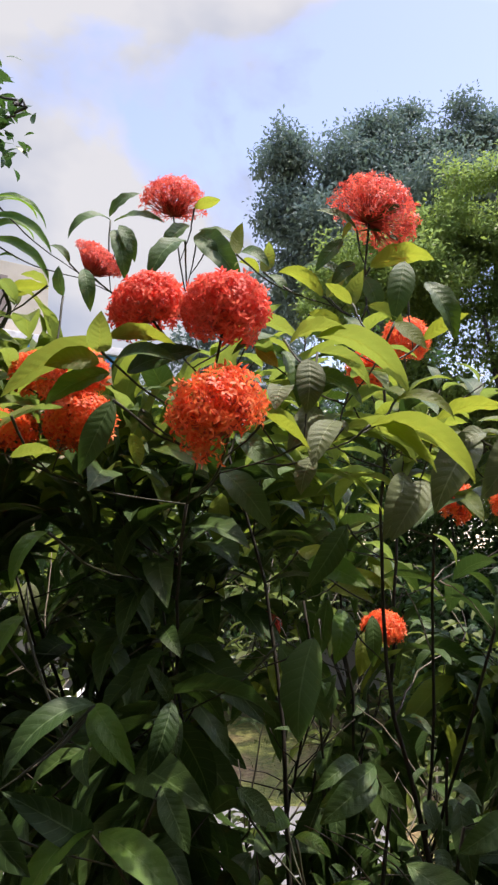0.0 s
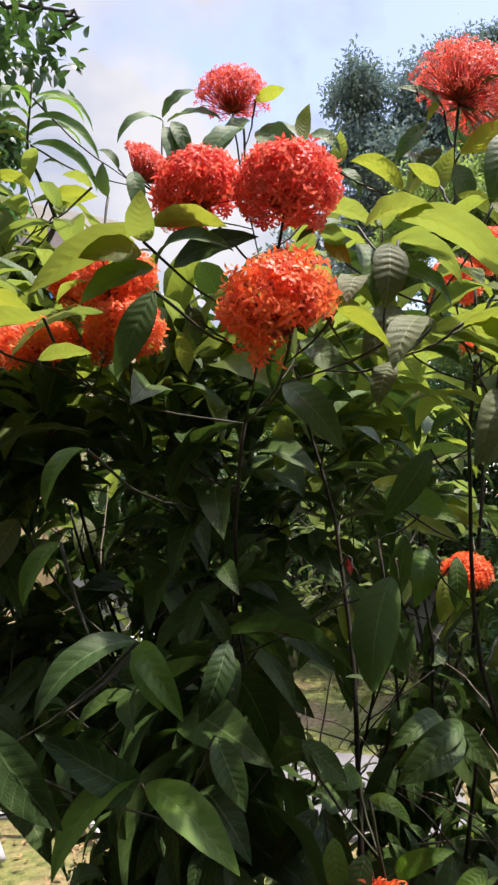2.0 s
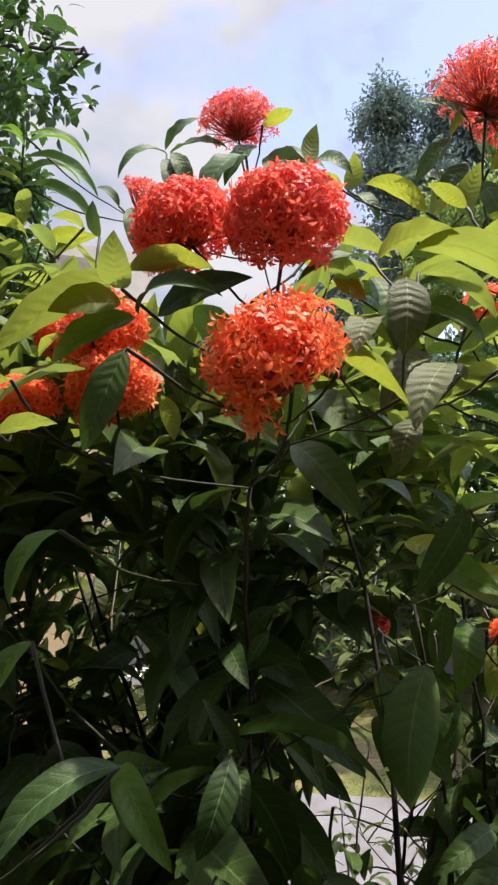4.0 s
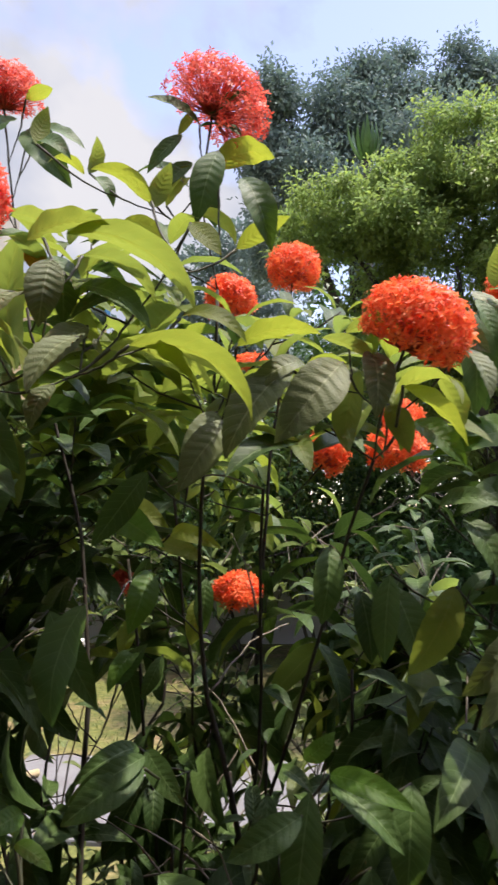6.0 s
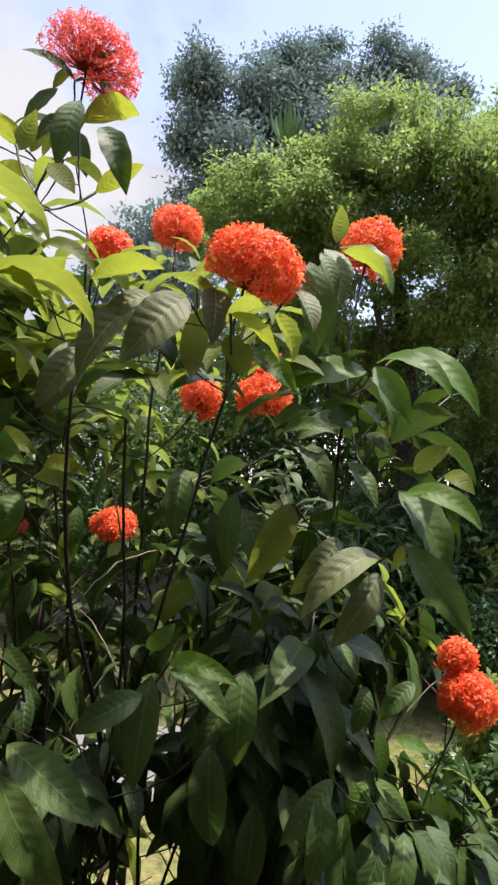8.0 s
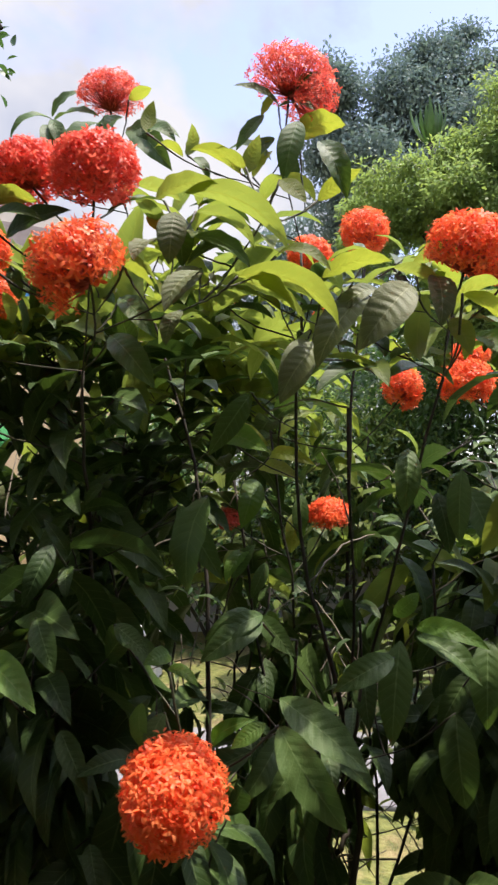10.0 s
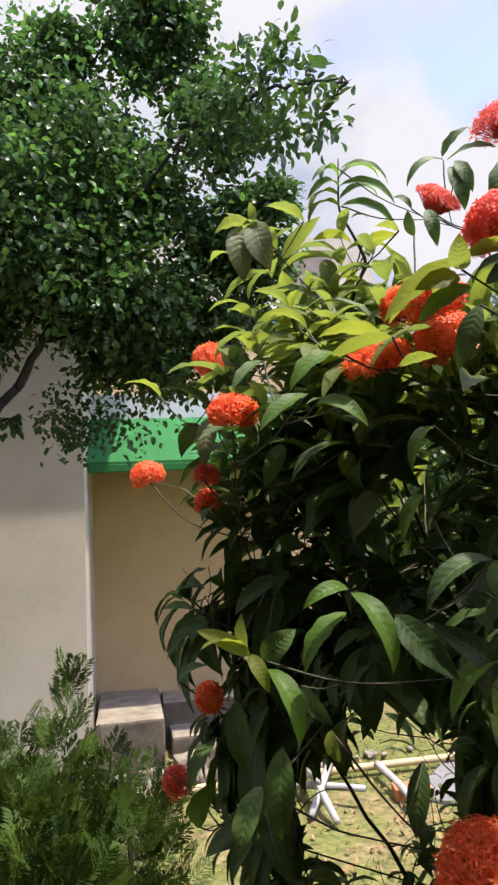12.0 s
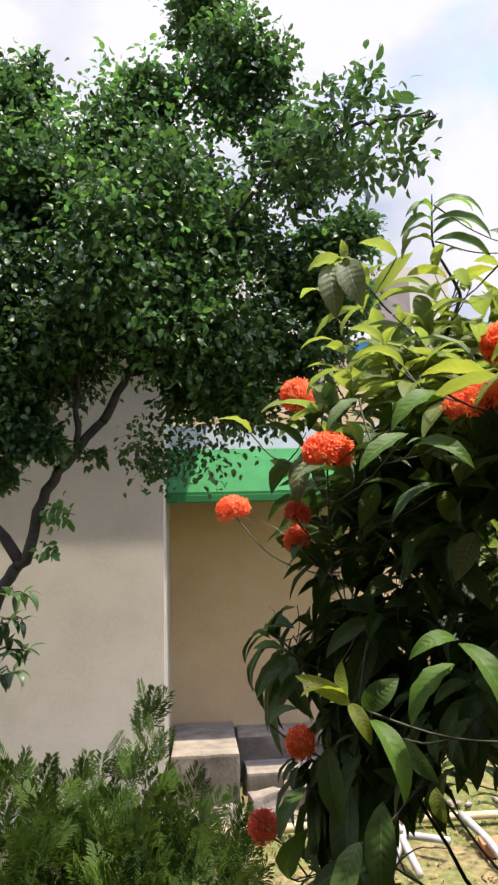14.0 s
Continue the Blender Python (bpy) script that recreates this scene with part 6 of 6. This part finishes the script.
def shoot(tip, way, pairs, length, droop, single, to=None):
    """Opposite leaf pairs down from the tip of a twig, each pair turned across the last."""
    tip, way = Vector(tip), Vector(way).normalized()
    side = way.orthogonal().normalized()
    side = Matrix.Rotation(shoot_rng.uniform(0, 6.28), 3, way) @ side
    for k in range(pairs):
        p = tip - way * 0.035 * k
        side = Matrix.Rotation(radians(90 + shoot_rng.uniform(-15, 15)), 3, way) @ side
        size = length * (0.55 + 0.45 * min(1, k / 1.5)) * shoot_rng.uniform(0.8, 1.15)
        for sg in (-1, 1):
            if shoot_rng.random() < 0.1:
                continue
            d = (side * sg + way * (0.75 - 0.28 * k) + Vector((0, 0, -droop * shoot_rng.uniform(0.5, 1.5)))).normalized()
            b = p + side * sg * 0.008
            t = b + d * size
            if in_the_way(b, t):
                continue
            up = (way + Vector((0, -0.1, 0.5)) + side * sg * -0.2)
            # high shoots, and more on the sunward side, take the sunlit colour
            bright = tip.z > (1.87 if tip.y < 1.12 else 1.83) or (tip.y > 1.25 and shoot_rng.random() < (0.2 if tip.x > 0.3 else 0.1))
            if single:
                # shaded copy low down, yellow sunlit copy only near the top
                kind = leaf_young_lit if k == 0 and tip.z > 1.78 else (leaf_old if shoot_rng.random() < (0.6 if tip.x < -0.3 else 0.35 if tip.x > 0.25 else 0.15) else leaf_shaded)
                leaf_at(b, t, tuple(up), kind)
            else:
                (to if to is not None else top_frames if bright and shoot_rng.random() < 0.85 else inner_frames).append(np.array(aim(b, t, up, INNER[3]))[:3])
    pts, rad = twig_to(tip, way, 0.002)
    v, f = tube_geo(pts, rad, 4)
    k = len(twig_v)
    twig_v.extend(v)
    twig_f.extend(tuple(j + k for j in ff) for ff in f)


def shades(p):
    """Whether a shoot at p would block a kept camera sight line or sunbeam."""
    for q, room in view_spots:
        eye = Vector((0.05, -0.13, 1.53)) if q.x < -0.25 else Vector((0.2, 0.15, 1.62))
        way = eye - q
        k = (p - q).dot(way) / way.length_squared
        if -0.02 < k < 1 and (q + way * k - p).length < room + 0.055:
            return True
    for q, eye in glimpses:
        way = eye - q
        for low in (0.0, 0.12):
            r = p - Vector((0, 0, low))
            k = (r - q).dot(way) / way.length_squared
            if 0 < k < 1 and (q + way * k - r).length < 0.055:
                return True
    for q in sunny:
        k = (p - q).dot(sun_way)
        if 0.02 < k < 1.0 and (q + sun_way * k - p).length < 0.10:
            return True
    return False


# sight lines from camera positions, kept clear so the ground behind shows
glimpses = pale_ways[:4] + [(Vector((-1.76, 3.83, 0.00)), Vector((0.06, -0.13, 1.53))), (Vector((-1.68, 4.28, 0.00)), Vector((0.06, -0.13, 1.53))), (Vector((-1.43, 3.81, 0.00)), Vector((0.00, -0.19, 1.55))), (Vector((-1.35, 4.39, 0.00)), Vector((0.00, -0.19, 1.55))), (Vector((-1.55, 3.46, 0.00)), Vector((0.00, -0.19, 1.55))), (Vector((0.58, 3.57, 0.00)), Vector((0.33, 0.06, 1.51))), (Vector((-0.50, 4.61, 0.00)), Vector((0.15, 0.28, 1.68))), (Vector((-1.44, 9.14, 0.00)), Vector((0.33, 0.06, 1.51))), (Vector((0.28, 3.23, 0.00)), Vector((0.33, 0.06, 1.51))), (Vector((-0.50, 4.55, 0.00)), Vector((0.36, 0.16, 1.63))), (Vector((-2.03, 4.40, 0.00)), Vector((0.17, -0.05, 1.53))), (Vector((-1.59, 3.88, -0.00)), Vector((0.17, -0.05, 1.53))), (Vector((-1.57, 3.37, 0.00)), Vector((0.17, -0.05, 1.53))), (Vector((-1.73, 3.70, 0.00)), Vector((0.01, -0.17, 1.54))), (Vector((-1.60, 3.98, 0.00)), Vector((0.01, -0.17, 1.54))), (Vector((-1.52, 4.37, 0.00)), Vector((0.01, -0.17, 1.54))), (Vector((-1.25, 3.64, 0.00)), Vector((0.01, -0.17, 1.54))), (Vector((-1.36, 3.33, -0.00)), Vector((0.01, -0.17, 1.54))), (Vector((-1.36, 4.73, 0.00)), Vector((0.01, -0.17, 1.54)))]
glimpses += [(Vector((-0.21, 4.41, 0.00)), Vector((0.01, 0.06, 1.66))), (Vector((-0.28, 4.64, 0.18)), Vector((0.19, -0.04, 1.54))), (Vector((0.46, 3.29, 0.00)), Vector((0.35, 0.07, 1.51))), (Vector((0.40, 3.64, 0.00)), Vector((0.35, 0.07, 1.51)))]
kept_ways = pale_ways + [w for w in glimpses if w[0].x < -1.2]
# points whose way to the sun is cleared so that it strikes them
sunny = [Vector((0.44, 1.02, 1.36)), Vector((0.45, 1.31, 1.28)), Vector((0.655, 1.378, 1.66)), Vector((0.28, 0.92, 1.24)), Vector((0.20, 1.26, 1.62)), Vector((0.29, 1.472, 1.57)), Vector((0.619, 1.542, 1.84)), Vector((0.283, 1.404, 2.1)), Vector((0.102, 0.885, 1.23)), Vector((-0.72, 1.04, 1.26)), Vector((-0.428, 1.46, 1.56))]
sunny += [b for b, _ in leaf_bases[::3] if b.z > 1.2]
view_spots += [(b, 0.02) for b, _ in leaf_bases if b.y > 1.0] + [(Vector((-0.45, 1.51, 1.585)), 0.07)]
tries = 0
sunny += [Vector((shoot_rng.uniform(-0.5, 0.8), shoot_rng.uniform(1.0, 1.7), shoot_rng.uniform(0.8, 1.6))) for _ in range(14)]
while tries < 1500:
    tries += 1
    b = BODY[shoot_rng.choices(range(len(BODY)), [(x[3] * x[4] * x[5]) ** 0.65 for x in BODY])[0]]
    d = Vector((shoot_rng.gauss(0, 1), shoot_rng.gauss(0, 1), shoot_rng.gauss(0.1, 1))).normalized()
    rad = shoot_rng.random() ** 0.42
    p = Vector((b[0] + d.x * b[3] * rad, b[1] + d.y * b[4] * rad, b[2] + d.z * b[5] * rad))
    p.y = max(p.y, (0.98 if p.z > 1.72 else 0.92) + 0.12 * shoot_rng.random())
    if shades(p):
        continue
    way = Vector((d.x * 0.7, d.y * 0.7, 0.55 + 0.35 * d.z))
    low = max(0.0, min(1.0, (1.75 - p.z) / 0.6))
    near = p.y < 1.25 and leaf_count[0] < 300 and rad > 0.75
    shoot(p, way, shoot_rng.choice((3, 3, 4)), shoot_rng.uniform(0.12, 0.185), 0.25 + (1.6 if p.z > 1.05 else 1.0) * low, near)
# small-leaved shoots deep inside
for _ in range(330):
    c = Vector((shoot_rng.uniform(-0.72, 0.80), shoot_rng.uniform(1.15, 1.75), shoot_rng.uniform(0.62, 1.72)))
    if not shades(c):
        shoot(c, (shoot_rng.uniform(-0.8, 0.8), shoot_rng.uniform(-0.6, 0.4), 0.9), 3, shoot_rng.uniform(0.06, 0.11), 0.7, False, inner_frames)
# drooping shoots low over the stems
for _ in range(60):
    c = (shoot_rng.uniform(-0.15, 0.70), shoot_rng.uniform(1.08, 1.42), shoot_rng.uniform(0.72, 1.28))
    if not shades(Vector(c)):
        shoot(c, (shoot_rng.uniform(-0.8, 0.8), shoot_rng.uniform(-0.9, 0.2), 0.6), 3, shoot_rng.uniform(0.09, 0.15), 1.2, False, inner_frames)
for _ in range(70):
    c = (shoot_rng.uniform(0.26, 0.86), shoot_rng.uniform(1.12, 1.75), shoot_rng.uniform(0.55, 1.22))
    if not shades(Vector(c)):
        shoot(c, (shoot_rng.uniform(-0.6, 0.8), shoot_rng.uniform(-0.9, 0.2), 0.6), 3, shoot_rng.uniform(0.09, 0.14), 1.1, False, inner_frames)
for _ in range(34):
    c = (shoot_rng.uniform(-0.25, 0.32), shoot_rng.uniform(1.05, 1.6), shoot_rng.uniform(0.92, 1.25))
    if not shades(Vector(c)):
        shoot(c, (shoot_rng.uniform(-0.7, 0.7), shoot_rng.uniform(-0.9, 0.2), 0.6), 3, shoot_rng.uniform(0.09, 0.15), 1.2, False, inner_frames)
# shaded shoots at the back
BACK = ((0.16, 1.78, 1.91), (0.23, 1.80, 1.85), (0.30, 1.75, 1.88), (0.25, 1.82, 1.77), (0.18, 1.85, 1.80), (0.35, 1.77, 1.81), (0.11, 1.78, 1.84), (0.06, 1.77, 1.89), (0.31, 1.83, 1.74), (0.22, 1.78, 1.94))
for c in BACK:
    shoot(c, (shoot_rng.uniform(-0.6, 0.6), shoot_rng.uniform(-0.3, 0.3), 1), 4, shoot_rng.uniform(0.11, 0.15), 0.9, False)

# shoots on the far side of the shrub, in the paler sunlit leaf colour
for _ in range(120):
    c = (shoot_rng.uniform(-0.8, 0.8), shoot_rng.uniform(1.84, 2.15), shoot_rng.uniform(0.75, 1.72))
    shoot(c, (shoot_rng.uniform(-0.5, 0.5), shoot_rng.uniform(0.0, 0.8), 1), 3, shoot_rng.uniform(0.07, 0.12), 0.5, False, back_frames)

# leafy tips of the sunlit crown
CROWN = ((0.07, 1.01, 1.96), (0.12, 1.01, 2.00), (0.21, 1.06, 2.02), (0.19, 1.07, 1.93), (0.14, 1.02, 1.90), (0.30, 1.17, 1.95), (0.23, 1.08, 1.87), (0.29, 1.13, 1.85), (0.34, 1.18, 1.91), (0.38, 1.22, 1.97), (0.46, 1.22, 1.98), (0.51, 1.14, 1.84), (0.42, 1.18, 1.82), (0.56, 1.23, 1.93), (0.14, 1.07, 1.87), (0.50, 1.18, 1.90), (0.61, 1.19, 1.82), (0.67, 1.19, 1.79), (0.36, 1.18, 1.84), (-0.49, 1.27, 2.23), (-0.40, 1.22, 2.15), (-0.23, 0.94, 1.95), (-0.46, 1.11, 2.01), (-0.54, 1.07, 2.01), (-0.61, 1.04, 1.96), (-0.45, 1.01, 1.93), (-0.36, 1.00, 1.92), (-0.64, 1.07, 2.05), (-0.64, 1.21, 2.23), (-0.69, 1.16, 2.26), (-0.66, 1.03, 1.91), (-0.47, 0.96, 1.85), (-0.70, 1.02, 1.85), (-0.54, 0.94, 1.79), (-0.38, 0.91, 1.77), (-0.34, 1.05, 1.97))
for c in CROWN:
    shoot(c, (shoot_rng.uniform(-0.4, 0.4), shoot_rng.uniform(-0.5, 0.1), 1), 3, shoot_rng.uniform(0.12, 0.16), 0.35, False)
crowded = 0
while crowded < 34:      # slender leaves in the sunlit colour that fill the crown between the heads
    c = Vector((shoot_rng.uniform(-0.72, 0.72), shoot_rng.uniform(0.98, 1.34), shoot_rng.uniform(1.82, 2.06)))
    crowded += 1
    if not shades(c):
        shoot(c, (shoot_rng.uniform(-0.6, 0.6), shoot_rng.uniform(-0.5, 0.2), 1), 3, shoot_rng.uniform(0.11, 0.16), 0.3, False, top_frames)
part("inner_foliage", scatter("inner_foliage", INNER[:3], inner_frames, leaf_inner_shaded), bush, "dense inner leaves, shade put into their dark colour", kind="stuff")
part("back_foliage", scatter("back_foliage", INNER[:3], back_frames, leaf_back_lit), bush, "far-side leaves, sunlight put into their pale olive colour", kind="stuff")
part("upper_foliage", scatter("upper_foliage", INNER[:3], top_frames, leaf_top_lit), bush, "upper leaves, sunlight put into their yellow-green colour", kind="stuff")
# thin dry twigs that cross inside, coloured paler for light on them
dry_v, dry_f = [], []
for _ in range(430):
    a = shoot_rng.choice(stem_pts)
    if not 0.7 < a.z < 1.75 or a.y < 1.15:
        continue
    d = Vector((shoot_rng.gauss(0, 1), shoot_rng.gauss(0.5, 0.7), shoot_rng.gauss(0.5, 0.7))).normalized() * shoot_rng.uniform(0.10, 0.26)
    pts = bend((a, a + d * 0.5 + Vector((0, 0, 0.02)), a + d), 4, 0.002, shoot_rng)
    v, f = tube_geo(pts, taper(len(pts), 0.0022, 0.0009), 4)
    k = len(dry_v)
    dry_v.extend(v)
    dry_f.extend(tuple(j + k for j in ff) for ff in f)
part("dry_brush", mesh_of("dry_brush", dry_v, dry_f, twig_dry_lit), bush, "thin dry twigs, light on them put into the pale colour", kind="stuff")
part("twig_tangle", mesh_of("twig_tangle", twig_v, twig_f, bark), bush, "tangle of thin brown twigs", kind="stuff")

# last green leaves low on the shaded side, with their twigs
for base, tip, face, kind in (
        ((-0.220, 0.866, 1.706), (-0.248, 0.827, 1.640), ARCHING, leaf_green), ((-0.245, 0.863, 1.605), (-0.271, 0.834, 1.540), ARCHING, leaf_green),
        ((-0.158, 0.863, 1.499), (-0.098, 0.814, 1.436), ARCHING, leaf_green), ((-0.163, 0.874, 1.491), (-0.128, 0.854, 1.434), FACING, leaf_green),
        ((-0.078, 0.880, 1.404), (-0.042, 0.851, 1.341), ARCHING, leaf_old)):
    leaf_at(base, tip, face, kind)
    twig(base, (0, -0.3, 0.95), 0.7)
